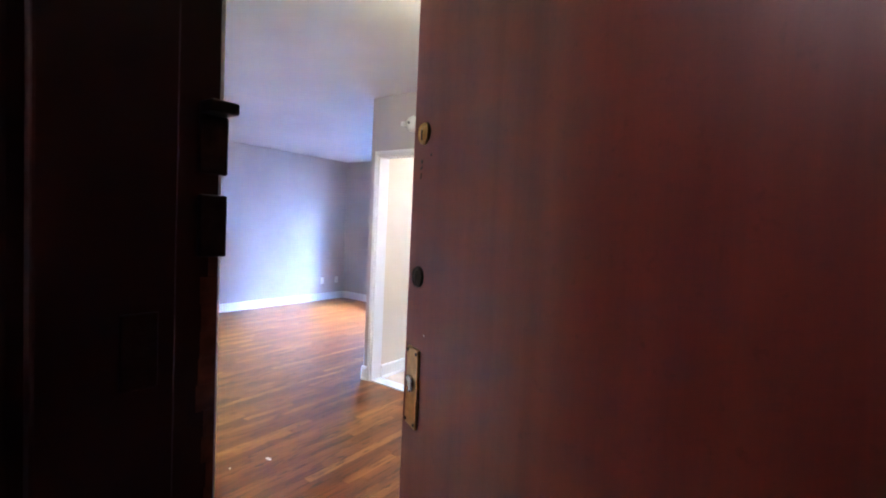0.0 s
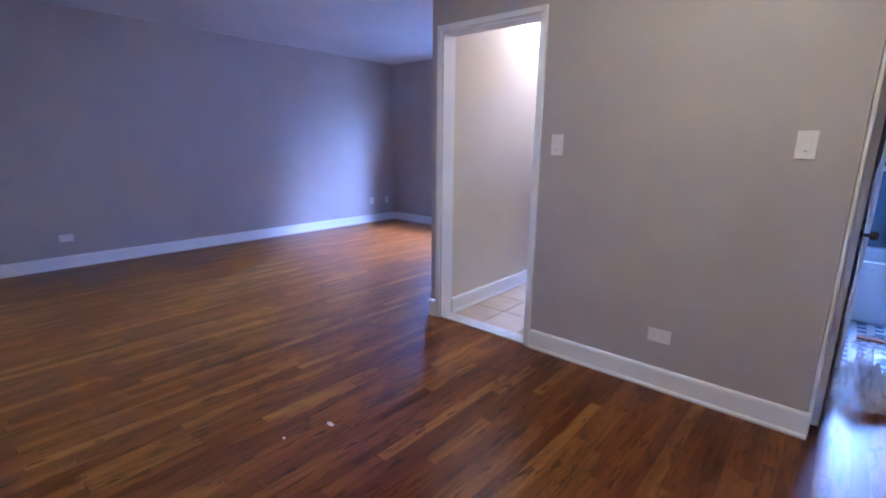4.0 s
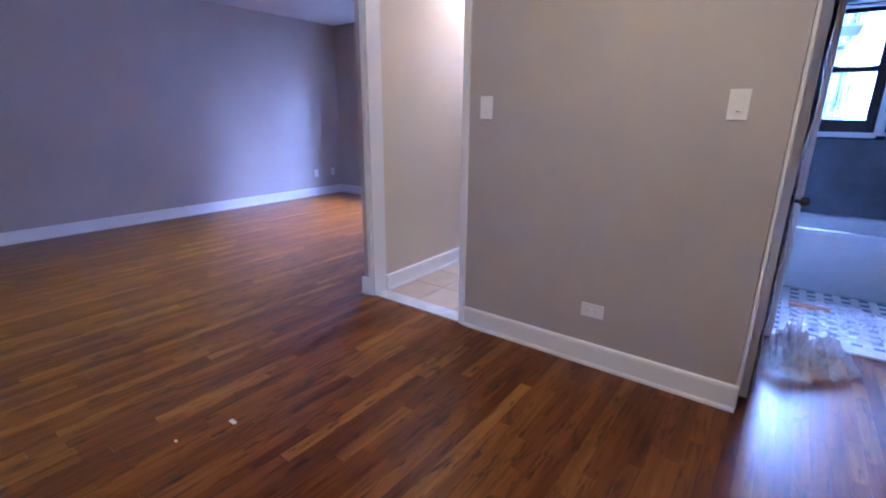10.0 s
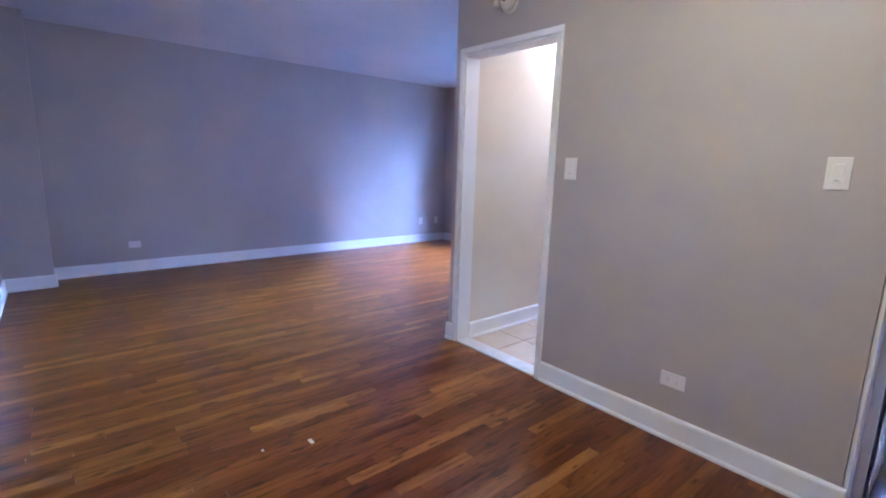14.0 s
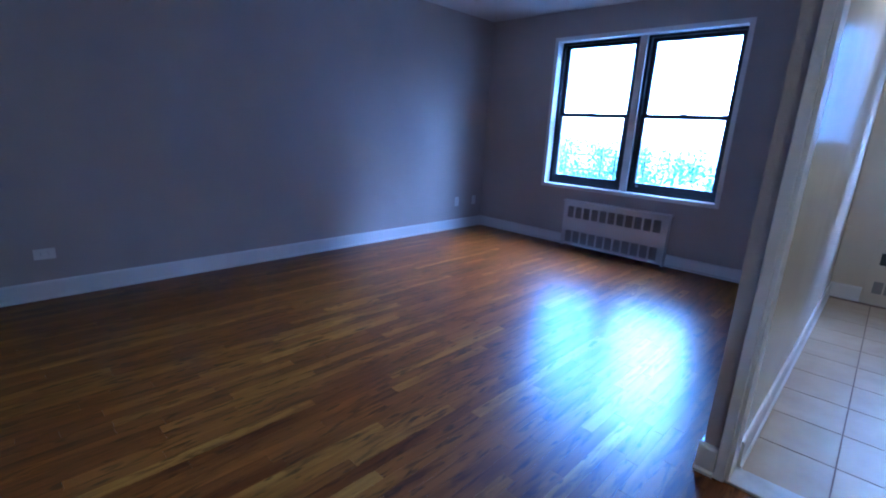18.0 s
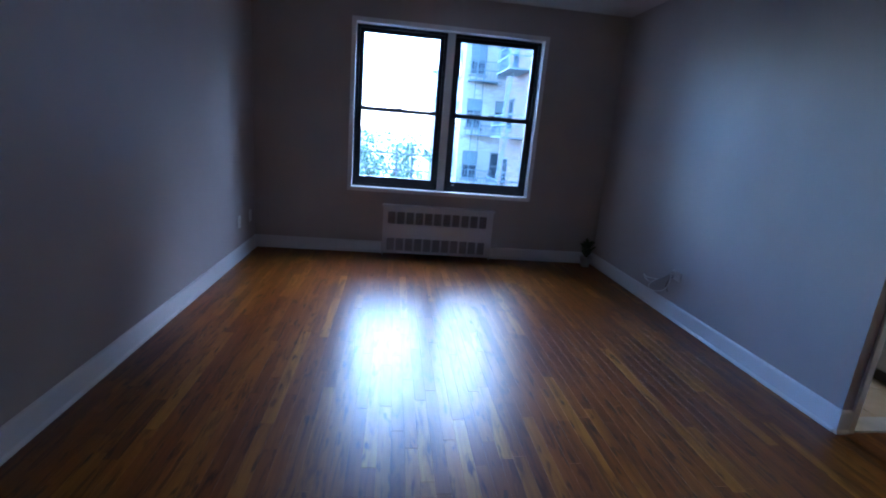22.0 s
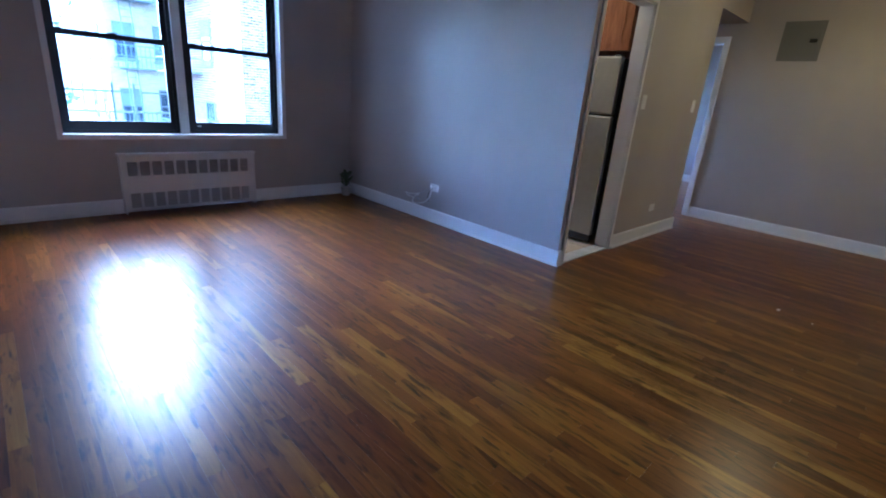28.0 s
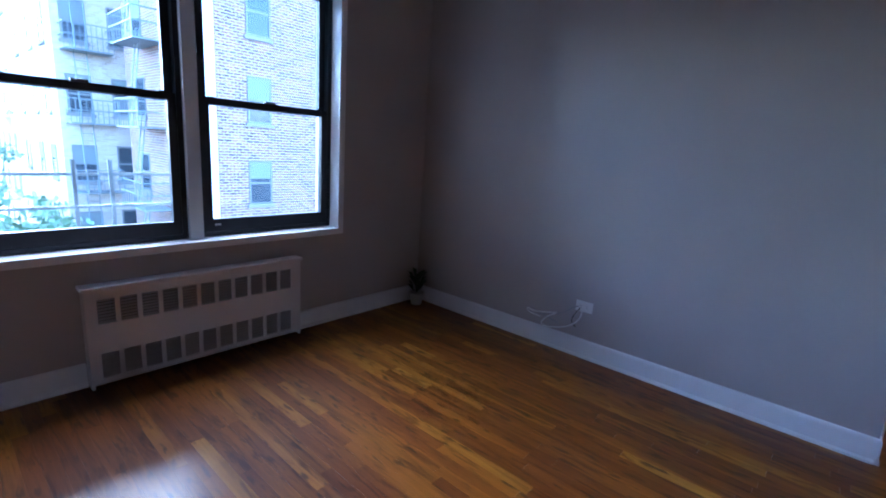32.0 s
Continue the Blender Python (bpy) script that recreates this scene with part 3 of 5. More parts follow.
# ---- windows ----
def double_hung(name, opening, face, lights, label, depth=0.1, mull=0.075, meet=0.5):
    """Paired dark double-hung sashes set back in an opening of a wall that runs along x; face: the room-side plane."""
    x0, x1, z0, z1 = opening
    y = face + depth
    w = tagged(new(name), label, "window", kind="structure")
    part("window_sill", boxes((x0 - 0.0, x1 + 0.0, face - 0.018, y + 0.07, z0 - 0.03, z0 + 0.012), bevel=0.004), TRIM, w, "white painted sill")
    part("reveal", boxes((x0 - 0.0, x0 + 0.012, face - 0.004, y + 0.1, z0 + 0.012, z1)), TRIM, w)
    part("reveal", boxes((x1 - 0.012, x1 + 0.0, face - 0.004, y + 0.1, z0 + 0.012, z1)), TRIM, w)
    part("reveal", boxes((x0 + 0.012, x1 - 0.012, face - 0.004, y + 0.1, z1 - 0.012, z1)), TRIM, w)
    for u0, u1, h0, h1 in ((x0 - 0.03, x0, z0 - 0.03, z1 + 0.03), (x1, x1 + 0.03, z0 - 0.03, z1 + 0.03), (x0, x1, z1, z1 + 0.03)):
        part("window_trim", boxes((u0, u1, face - 0.007, face, h0, h1)), TRIM, w)
    inner0, inner1 = x0 + 0.012, x1 - 0.012
    width = (inner1 - inner0 - mull * (lights - 1)) / lights
    zb, zt = z0 + 0.012, z1 - 0.012
    zm = zb + (zt - zb) * meet
    for k in range(lights):
        a = inner0 + k * (width + mull)
        b = a + width
        f = part("window_frame", boxes((a, a + 0.028, y, y + 0.09, zb, zt), (b - 0.028, b, y, y + 0.09, zb, zt), (a + 0.028, b - 0.028, y, y + 0.09, zt - 0.025, zt), (a + 0.028, b - 0.028, y, y + 0.09, zb, zb + 0.025)), SASH, w)
        a, b = a + 0.028, b - 0.028
        for nm, s0, s1, yy in (("upper_sash", zm - 0.02, zt - 0.025, y + 0.045), ("lower_sash", zb + 0.025, zm + 0.02, y + 0.008)):
            bot = 0.075 if nm == "lower_sash" else 0.044
            s = part(nm, boxes((a, a + 0.042, yy, yy + 0.034, s0, s1), (b - 0.042, b, yy, yy + 0.034, s0, s1), (a + 0.042, b - 0.042, yy, yy + 0.034, s0, s0 + bot), (a + 0.042, b - 0.042, yy, yy + 0.034, s1 - 0.036, s1)), SASH, w)
            g = part("pane", boxes((a + 0.042, b - 0.042, yy + 0.014, yy + 0.018, s0 + bot, s1 - 0.036)), GLASS, s)
            g.visible_shadow = False
        part("sash_lock", boxes(((a + b) / 2 - 0.035, (a + b) / 2 + 0.035, y - 0.004, y + 0.03, zm + 0.02, zm + 0.034), bevel=0.004), SASH, w)
        for u in (a + 0.06, b - 0.06):
            part("tilt_latch", boxes((u - 0.02, u + 0.02, y + 0.006, y + 0.03, zm + 0.02, zm + 0.027)), SASH, w)
        if lights == 2 and k == 1:
            part("sticker", boxes((a + 0.05, a + 0.085, y + 0.0065, y + 0.008, zb + 0.062, zb + 0.072)), PLASTIC_WHITE, w, "small white maker's label")
        if k < lights - 1:
            part("mullion", boxes((b + 0.028, b + 0.028 + mull, y - 0.03, y + 0.09, zb, zt), bevel=0.004), TRIM, w, "white mullion between the sashes")
    return w


double_hung("window_1", WIN, YN, 2, "pair of dark-framed double-hung windows with white reveals")
double_hung("window_2", KWIN, YK, 1, "small dark-framed kitchen double-hung window", 0.02)
double_hung("window_3", BWIN, YBATH, 1, "narrow dark-framed bathroom double-hung window", 0.05)
double_hung("window_4", RWIN, YN, 2, "pair of dark-framed bedroom double-hung windows", 0.1)


# ---- living room ----
GREY_METAL = plain("shadowed_grey_metal", (0.2, 0.2, 0.2), 0.5)


# the enamel again in grey: shade between the slats put into the colour
LOUVRE = plain("shaded_louvre_grey", (0.34, 0.325, 0.325), 0.45)
# near-black back plate: the shade inside the cover is put into its colour
HOLLOW = plain("hollow_shade_metal", (0.06, 0.055, 0.055), 0.8)


def convector():
    x0, x1, y0, h = RAD[0], RAD[1], YN - 0.075, 0.53
    c = holder("radiator_cover", ((x0 + x1) / 2, YN, 0), "white enamelled metal radiator cover with louvred grilles", "radiator")
    m = (x0 + x1) / 2

    def b(u0, u1, d0, d1, z0, z1, bevel=0.0):
        return boxes((u0 - m, u1 - m, d0 - YN, d1 - YN, z0, z1), bevel=bevel)

    part("top", b(x0 - 0.012, x1 + 0.012, y0 - 0.012, YN - 0.001, h - 0.02, h, 0.004), WHITE_METAL, c)
    part("side", b(x0, x0 + 0.014, y0, YN - 0.001, 0.0, h - 0.02), WHITE_METAL, c)
    part("side", b(x1 - 0.014, x1, y0, YN - 0.001, 0.0, h - 0.02), WHITE_METAL, c)
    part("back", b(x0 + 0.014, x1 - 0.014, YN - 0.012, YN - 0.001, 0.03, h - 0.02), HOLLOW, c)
    ix0, ix1 = x0 + 0.014, x1 - 0.014
    rows = ((0.335, 0.462), (0.05, 0.182))
    for z0, z1 in ((0.02, 0.05), (0.182, 0.335), (0.462, h - 0.02)):
        part("front_rail", b(ix0, ix1, y0, y0 + 0.012, z0, z1), WHITE_METAL, c)
    # added sheet whose grey stands in for the softer shade of the lower slots
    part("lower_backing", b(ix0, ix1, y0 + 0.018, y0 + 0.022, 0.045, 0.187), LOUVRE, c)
    n = 11
    edge = 0.035
    step = (ix1 - ix0 - 2 * edge) / n
    for z0, z1 in rows:
        part("front_stile", b(ix0, ix0 + edge, y0, y0 + 0.012, z0, z1), WHITE_METAL, c)
        part("front_stile", b(ix1 - edge, ix1, y0, y0 + 0.012, z0, z1), WHITE_METAL, c)
        for k in range(n):
            u = ix0 + edge + k * step
            part("divider", b(u + step - 0.02, u + step, y0, y0 + 0.012, z0, z1), WHITE_METAL, c)
            bm = bmesh.new()
            pitch = (z1 - z0) / 8
            for j in range(8):
                z = z0 + (j + 0.5) * pitch
                a, d = u - m, u + step - 0.02 - m
                face = [bm.verts.new(p) for p in ((a, y0 + 0.002 - YN, z - 0.0035), (d, y0 + 0.002 - YN, z - 0.0035), (d, y0 + 0.006 - YN, z + 0.0035), (a, y0 + 0.006 - YN, z + 0.0035))]
                rear = [bm.verts.new((p.co.x, p.co.y + 0.009, p.co.z + 0.001)) for p in face]
                bm.faces.new(face), bm.faces.new(rear[::-1])
                for q in range(4):
                    bm.faces.new((face[q], rear[q], rear[(q + 1) % 4], face[(q + 1) % 4]))
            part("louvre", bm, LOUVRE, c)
    return c


convector()


def plate(name, place, face, size, label, category, inner, group=""):
    """A wall plate: face (fx, fy) is the way it looks; inner: rows of (du, dz, w, h, proud, material, name)."""
    fx, fy = face
    ang = math.degrees(math.atan2(fx, -fy))
    p = holder(name, place, label, category, group, turn=ang)
    w, h = size
    part("cover_plate", boxes((-w / 2, w / 2, -0.006, 0.0, -h / 2, h / 2), bevel=0.002), PLASTIC_WHITE, p)
    for du, dz, iw, ih, out, mat, nm in inner:
        part(nm, boxes((du - iw / 2, du + iw / 2, -0.006 - out, -0.0055, dz - ih / 2, dz + ih / 2), bevel=min(0.001, out / 3)), mat, p)
    return p


SLOT = plain("dark_slot", (0.03, 0.03, 0.03), 0.6)
def outlet(place, face, flat, label):
    inner = []
    for s in (-1, 1):
        du, dz = (s * 0.02, 0) if flat else (0, s * 0.02)
        inner.append((du, dz, 0.03, 0.028, 0.002, PLASTIC_WHITE, "receptacle"))
        for e in (-0.006, 0.006):
            inner.append((du + (0 if flat else e), dz + (e if flat else 0), 0.007 if flat else 0.0025, 0.0025 if flat else 0.007, 0.0027, SLOT, "slot"))
    return plate("wall_outlet", place, face, (0.115, 0.072) if flat else (0.072, 0.115), label, "outlet", inner)


def switch(place, face, label, paddle=(0.034, 0.066)):
    return plate("light_switch", place, face, (0.074, 0.118), label, "switch", [(0, 0, paddle[0] + 0.006, paddle[1] + 0.006, 0.0012, PLASTIC_WHITE, "switch_frame"), (0, 0.0, paddle[0], paddle[1], 0.004, PLASTIC_WHITE, "rocker"), (0, -0.026, 0.014, 0.003, 0.0046, SLOT, "indicator")])


outlet((1.66, 0, 0.305), (0, -1), True, "white duplex outlet set sideways on the entry wall")
outlet((0, 1.47, 0.345), (-1, 0), True, "white outlet with loose cables on the living room wall")
outlet((XW, 2.5, 0.35), (1, 0), False, "white outlet low on the long wall")
outlet((XW, 2.83, 0.35), (1, 0), False, "white cable jack low on the long wall")
outlet((XW, -1.55, 0.31), (1, 0), True, "white outlet low on the long wall by the chase")
switch((0.987, 0, 1.298), (0, -1), "white rocker switch beside the kitchen doorway", (0.03, 0.06))
switch((2.141, 0, 1.311), (0, -1), "white rocker switch near the wall corner")


# ---- lamps ----
GLOW_WARM = make_glow("lit_frosted_glass", (1.0, 0.66, 0.21), 2.3)
GLOW_KITCHEN = make_glow("lit_kitchen_glass", (1.0, 0.73, 0.36), 1.8)
GLOW_CORRIDOR = make_glow("lit_corridor_glass", (1.0, 0.62, 0.30), 0.48)


def dome_lamp(place, r, glow, rim, label):
    """A flush ceiling lamp: metal pan, frosted bowl, finial. place is on the ceiling."""
    l = holder("ceiling_lamp", place, label, "ceiling lamp")
    part("pan", lathe(bmesh.new(), [(r * 0.55, 0), (r * 0.6, -0.006), (r * 0.6, -0.03), (r * 0.5, -0.033)], (0, 0, 0), "z", 32), rim, l, "brushed metal pan", True)
    part("rim", lathe(bmesh.new(), [(r * 0.975, -0.04), (r * 1.04, -0.038), (r * 1.06, -0.046), (r * 1.04, -0.054), (r * 0.975, -0.052)], (0, 0, 0), "z", 32), rim, l, "brushed metal rim", True)
    bowl = [(r * 0.62, -0.03), (r * 0.9, -0.036)] + [(r * 0.97 * math.cos(a), -0.046 - 0.085 * r / 0.16 * math.sin(a)) for a in (i * math.pi / 2 / 8 for i in range(8))] + [(0.01, -0.046 - 0.085 * r / 0.16)]
    part("bowl", lathe(bmesh.new(), bowl, (0, 0, 0), "z", 32), glow, l, "lit frosted glass bowl", True)
    zf = -0.046 - 0.085 * r / 0.16
    part("finial", lathe(bmesh.new(), [(0.008, zf), (0.014, zf - 0.008), (0.009, zf - 0.02), (0.003, zf - 0.027)], (0, 0, 0), "z", 14), rim, l, "", True)
    return l


dome_lamp((1.84, -1.33, CEIL), 0.13, GLOW_WARM, CHROME, "lit flush dome ceiling lamp with a metal rim")
dome_lamp((1.75, -3.75, CEIL), 0.14, GLOW_CORRIDOR, CHROME, "dim flush dome lamp on the corridor ceiling")
dome_lamp((0.55, 1.2, CEIL), 0.14, GLOW_KITCHEN, CHROME, "lit flush kitchen ceiling lamp")


# ---- kitchen ----
STAINLESS = make_brushed("brushed_stainless", (0.42, 0.43, 0.44), 0.3, (60, 1, 1))
CHERRY = Nodes("honey_cherry_wood")
_g = CHERRY.noise(3.0, 6.0, 0.6, (10, 10, 1.2), "object", distortion=1.0)
CHERRY.set(Base_Color=CHERRY.ramp(_g, (0.25, (0.16, 0.05, 0.014)), (0.55, (0.30, 0.11, 0.03)), (0.8, (0.40, 0.17, 0.05))), Roughness=0.3)
CHERRY.bump(_g, 0.1, 0.001)
CHERRY = CHERRY.mat
KTILE = Nodes("cream_floor_tile")
_i = KTILE.tree.nodes.new("ShaderNodeObjectInfo").outputs["Random"]
_n = KTILE.noise(6.0, 5.0, 0.6)
KTILE.set(Base_Color=KTILE.mix(KTILE.range(_n, 0.0, 0.7, 0.35, 0.75), KTILE.ramp(_i, (0.0, (0.44, 0.35, 0.22)), (1.0, (0.50, 0.40, 0.26))), (0.37, 0.28, 0.17)), Roughness=KTILE.range(_n, 0.42, 0.55), Specular_IOR_Level=0.25)
KTILE.bump(_n, 0.08, 0.001)
KTILE = KTILE.mat
GROUT = plain("brown_grout", (0.16, 0.11, 0.08), 0.85)

kfloor = thing("floor_kitchen", boxes((0.10, 1.5, 0.12, YK, -0.12, -0.004)), GROUT, "cream square tile kitchen floor with brown grout", "floor", kind="structure")
thing("kitchen_saddle", boxes((KDOOR[0] + 0.0, KDOOR[1], -0.004, 0.119, -0.02, 0.01), bevel=0.004), MARBLE, "pale worn marble saddle in the kitchen doorway", "threshold", kind="structure")


def refrigerator(x, y):
    """Top-freezer refrigerator; doors look to -x; x is the door face, y its south side."""
    w, d, h, split = 0.70, 0.68, 1.64, 1.165
    r = holder("refrigerator", (x, y, 0), "stainless top-freezer refrigerator with black sides", "refrigerator")
    part("body", boxes((0.07, d, 0.0, w, 0.03, h - 0.005), bevel=0.006), BLACK, r, "black cabinet")
    part("freezer_door", boxes((0.0, 0.062, 0.0, w, split + 0.008, h), bevel=0.012), STAINLESS, r)
    part("fridge_door", boxes((0.0, 0.062, 0.0, w, 0.09, split - 0.008), bevel=0.012), STAINLESS, r)
    part("gasket", boxes((0.058, 0.072, 0.012, w - 0.012, 0.1, h - 0.01)), BLACK, r)
    part("kick_grille", boxes((0.03, 0.05, 0.02, w - 0.02, 0.02, 0.085), bevel=0.003), BLACK, r)
    part("hinge_cap", boxes((0.01, 0.09, 0.02, 0.07, h, h + 0.015), bevel=0.004), BLACK, r)
    for z0, z1 in ((split + 0.03, split + 0.33), (split - 0.42, split - 0.03)):
        part("door_handle", tube(bmesh.new(), [(0.0, w - 0.05, z0), (-0.035, w - 0.05, z0 + 0.03), (-0.035, w - 0.05, z1 - 0.03), (0.0, w - 0.05, z1)], 0.011, 10), STAINLESS, r, smooth=True)
    for yy in (0.06, w - 0.06):
        for xx in (0.1, d - 0.06):
            part("foot", lathe(bmesh.new(), [(0.02, 0.0), (0.02, 0.034)], (xx, yy, 0), "z", 10), BLACK, r)
    return r


refrigerator(0.775, 0.16)


def wall_cabinet(x, y, z, w, h, d, doors, label):
    """Raised-panel cabinet unit whose doors look to -x."""
    c = holder("kitchen_cabinet", (x, y, z), label, "cabinet", "kitchen cabinets")
    part("carcass", boxes((0.02, d, 0, w, 0, h)), CHERRY, c)
    dw = w / doors
    for k in range(doors):
        y0, y1 = k * dw + 0.004, (k + 1) * dw - 0.004
        dr = part("door", boxes((0.004, 0.019, y0, y1, 0.004, h - 0.004), bevel=0.003), CHERRY, c)
        for a, b, z0, z1 in ((y0, y0 + 0.055, 0.004, h - 0.004), (y1 - 0.055, y1, 0.004, h - 0.004), (y0 + 0.055, y1 - 0.055, 0.004, 0.06), (y0 + 0.055, y1 - 0.055, h - 0.06, h - 0.004)):
            part("door_rail", boxes((-0.002, 0.0042, a, b, z0, z1), bevel=0.0015), CHERRY, dr)
        part("raised_panel", boxes((-0.001, 0.0045, y0 + 0.075, y1 - 0.075, 0.085, h - 0.085), bevel=0.002), CHERRY, dr)
        part("knob", lathe(bmesh.new(), [(0.006, 0), (0.006, -0.014), (0.014, -0.02), (0.012, -0.028), (0.004, -0.03)], (-0.002, (y1 - 0.03) if k % 2 == 0 else (y0 + 0.03), 0.05), "x", 12), BRASS, dr, "small brass knob", True)
    return c


wall_cabinet(0.86, 0.16, 1.69, 0.70, 0.62, 0.59, 2, "honey cherry raised-panel cabinet above the refrigerator")
wall_cabinet(1.17, 0.94, 1.45, 0.76, 0.87, 0.325, 2, "honey cherry raised-panel wall cabinet")
wall_cabinet(1.17, 1.71, 1.45, 0.8, 0.87, 0.325, 2, "honey cherry raised-panel wall cabinet")
wall_cabinet(0.92, 1.69, 0.1, 1.2, 0.76, 0.57, 3, "honey cherry raised-panel base cabinet")
thing("worktop", boxes((0.89, 1.495, 1.675, 2.9, 0.861, 0.9), bevel=0.004), plain("dark_speckled_laminate", (0.1, 0.085, 0.075), 0.3, 0, 0.4, 90.0), "dark speckled kitchen worktop", "worktop")
thing("cabinet_plinth", boxes((0.97, 1.49, 1.69, 2.89, 0.0, 0.099)), BLACK, "black recessed plinth under the base cabinets", "plinth")


def stove(x, y):
    s = holder("stove", (x, y, 0), "stainless gas stove with a black oven door", "stove")
    part("body", boxes((0.03, 0.62, 0, 0.72, 0.0, 0.9), bevel=0.004), STAINLESS, s)
    o = part("oven_door", boxes((0.0, 0.029, 0.01, 0.71, 0.2, 0.74), bevel=0.008), BLACK, s)
    part("oven_handle", tube(bmesh.new(), [(0.0, 0.06, 0.69), (-0.045, 0.07, 0.69), (-0.045, 0.65, 0.69), (0.0, 0.66, 0.69)], 0.012, 10), STAINLESS, o, smooth=True)
    part("drawer", boxes((0.004, 0.029, 0.01, 0.71, 0.03, 0.185), bevel=0.006), STAINLESS, s)
    p = part("control_panel", boxes((0.004, 0.029, 0.01, 0.71, 0.76, 0.89), bevel=0.006), BLACK, s)
    for k in range(5):
        part("knob", lathe(bmesh.new(), [(0.022, 0.004), (0.02, -0.026), (0.008, -0.03)], (0.0, 0.1 + k * 0.13, 0.825), "x", 14), CHROME, p, smooth=True)
    for yy in (0.2, 0.52):
        for xx in (0.18, 0.46):
            part("burner_grate", boxes((xx - 0.1, xx + 0.1, yy - 0.006, yy + 0.006, 0.9, 0.93), (xx - 0.006, xx + 0.006, yy - 0.12, yy - 0.006, 0.9, 0.93), (xx - 0.006, xx + 0.006, yy + 0.006, yy + 0.12, 0.9, 0.93)), BLACK, s)
    return s


stove(0.86, 0.93)


VENT_GREY = plain("grey_louvre_metal", (0.25, 0.24, 0.22), 0.5)


def vent_cover(x0, x1, z0, z1):
    v = holder("wall_grille", ((x0 + x1) / 2, YK, 0), "cream metal radiator grille under the kitchen window", "radiator")
    h = (x1 - x0) / 2
    part("panel", boxes((-h, h, -0.03, -0.001, 0.0, 0.54), bevel=0.004), KWALL, v)
    for zb in (z0, z1):
        for k in range(6):
            u = -h + 0.05 + k * (2 * h - 0.1) / 6
            part("louvre", boxes((u, u + (2 * h - 0.1) / 6 - 0.012, -0.034, -0.0302, zb, zb + 0.1)), SLOT if zb > 0.2 else VENT_GREY, v)
    return v


vent_cover(0.32, 0.86, 0.1, 0.34)

# ---- entry: panel, intercom, detector ----
GREY_PANEL = paint("grey_panel_enamel", (0.17, 0.17, 0.16), 0.35, 0.06, 0.05)
pnl = holder("electric_panel", (XP, -0.535, 1.853), "grey metal electric breaker panel set in the wall", "breaker panel", turn=-90)
part("trim_frame", boxes((-0.183, 0.183, -0.01, 0.0, 0.0, 0.39), bevel=0.003), GREY_PANEL, pnl)
part("panel_door", boxes((-0.13, 0.16, -0.016, -0.0102, 0.03, 0.36), bevel=0.002), GREY_PANEL, pnl)
part("latch", boxes((0.075, 0.14, -0.024, -0.0162, 0.18, 0.215), bevel=0.003), BLACK, pnl, "small black latch")
ic = holder("intercom", (XP, -1.49, 1.455), "ivory plastic door intercom plate", "intercom", turn=-90)
IVORY = plain("aged_ivory_plastic", (0.46, 0.39, 0.28), 0.4)
part("cover", boxes((-0.08, 0.08, -0.022, 0.0, -0.1, 0.1), bevel=0.006), IVORY, ic)
part("button_strip", boxes((-0.022, 0.022, -0.026, -0.0221, -0.035, -0.005), bevel=0.001), BRASS, ic)
part("speaker_slots", boxes(*[(-0.035, 0.035, -0.0235, -0.0221, 0.025 + 0.012 * k, 0.029 + 0.012 * k) for k in range(5)]), VENT_GREY, ic)
det = holder("smoke_detector", (0.474, 0, 2.272), "round white smoke detector on the wall above the doorway", "smoke detector")
part("base", lathe(bmesh.new(), [(0.068, 0.0), (0.068, -0.012), (0.062, -0.016)], (0, 0, 0), "y", 32), PLASTIC_WHITE, det, smooth=True)
part("cap", lathe(bmesh.new(), [(0.06, -0.0161), (0.058, -0.03), (0.05, -0.042), (0.02, -0.046)], (0, 0, 0), "y", 32), PLASTIC_WHITE, det, smooth=True)
part("test_button", lathe(bmesh.new(), [(0.012, -0.0461), (0.01, -0.05)], (-0.015, 0, 0.005), "y", 14), SLOT, det)
bell = holder("door_chime", (0.37, 0, 2.282), "small white sounder box beside the smoke detector", "alarm sounder")
part("box", boxes((-0.022, 0.022, -0.022, 0.0, -0.018, 0.018), bevel=0.004), PLASTIC_WHITE, bell)

# ---- bathroom ----
TILE_WHITE = plain("white_glazed_tile", (0.72, 0.75, 0.78), 0.12, 0.0, 0.03, 4.0, 0.02)
TILE_BLACK = plain("black_glazed_tile", (0.012, 0.014, 0.02), 0.12)
TUB_GREY = plain("dark_grey_tub_surround", (0.13, 0.15, 0.17), 0.55, 0.0, 0.25, 5.0)
ENAMEL = plain("white_tub_enamel", (0.70, 0.74, 0.78), 0.14, 0.0, 0.03)
bfloor = thing("floor_bath", boxes((1.72, 3.24, 1.12, YBATH, -0.12, -0.004)), plain("grey_bath_grout", (0.35, 0.36, 0.38), 0.8), "small white and blue mosaic bathroom floor", "floor", kind="structure")
thing("bath_saddle", boxes((BDOOR[0], BDOOR[1], 1.0, 1.119, -0.02, 0.012), bevel=0.004), MARBLE, "pale marble saddle in the bathroom doorway", "threshold", kind="structure")


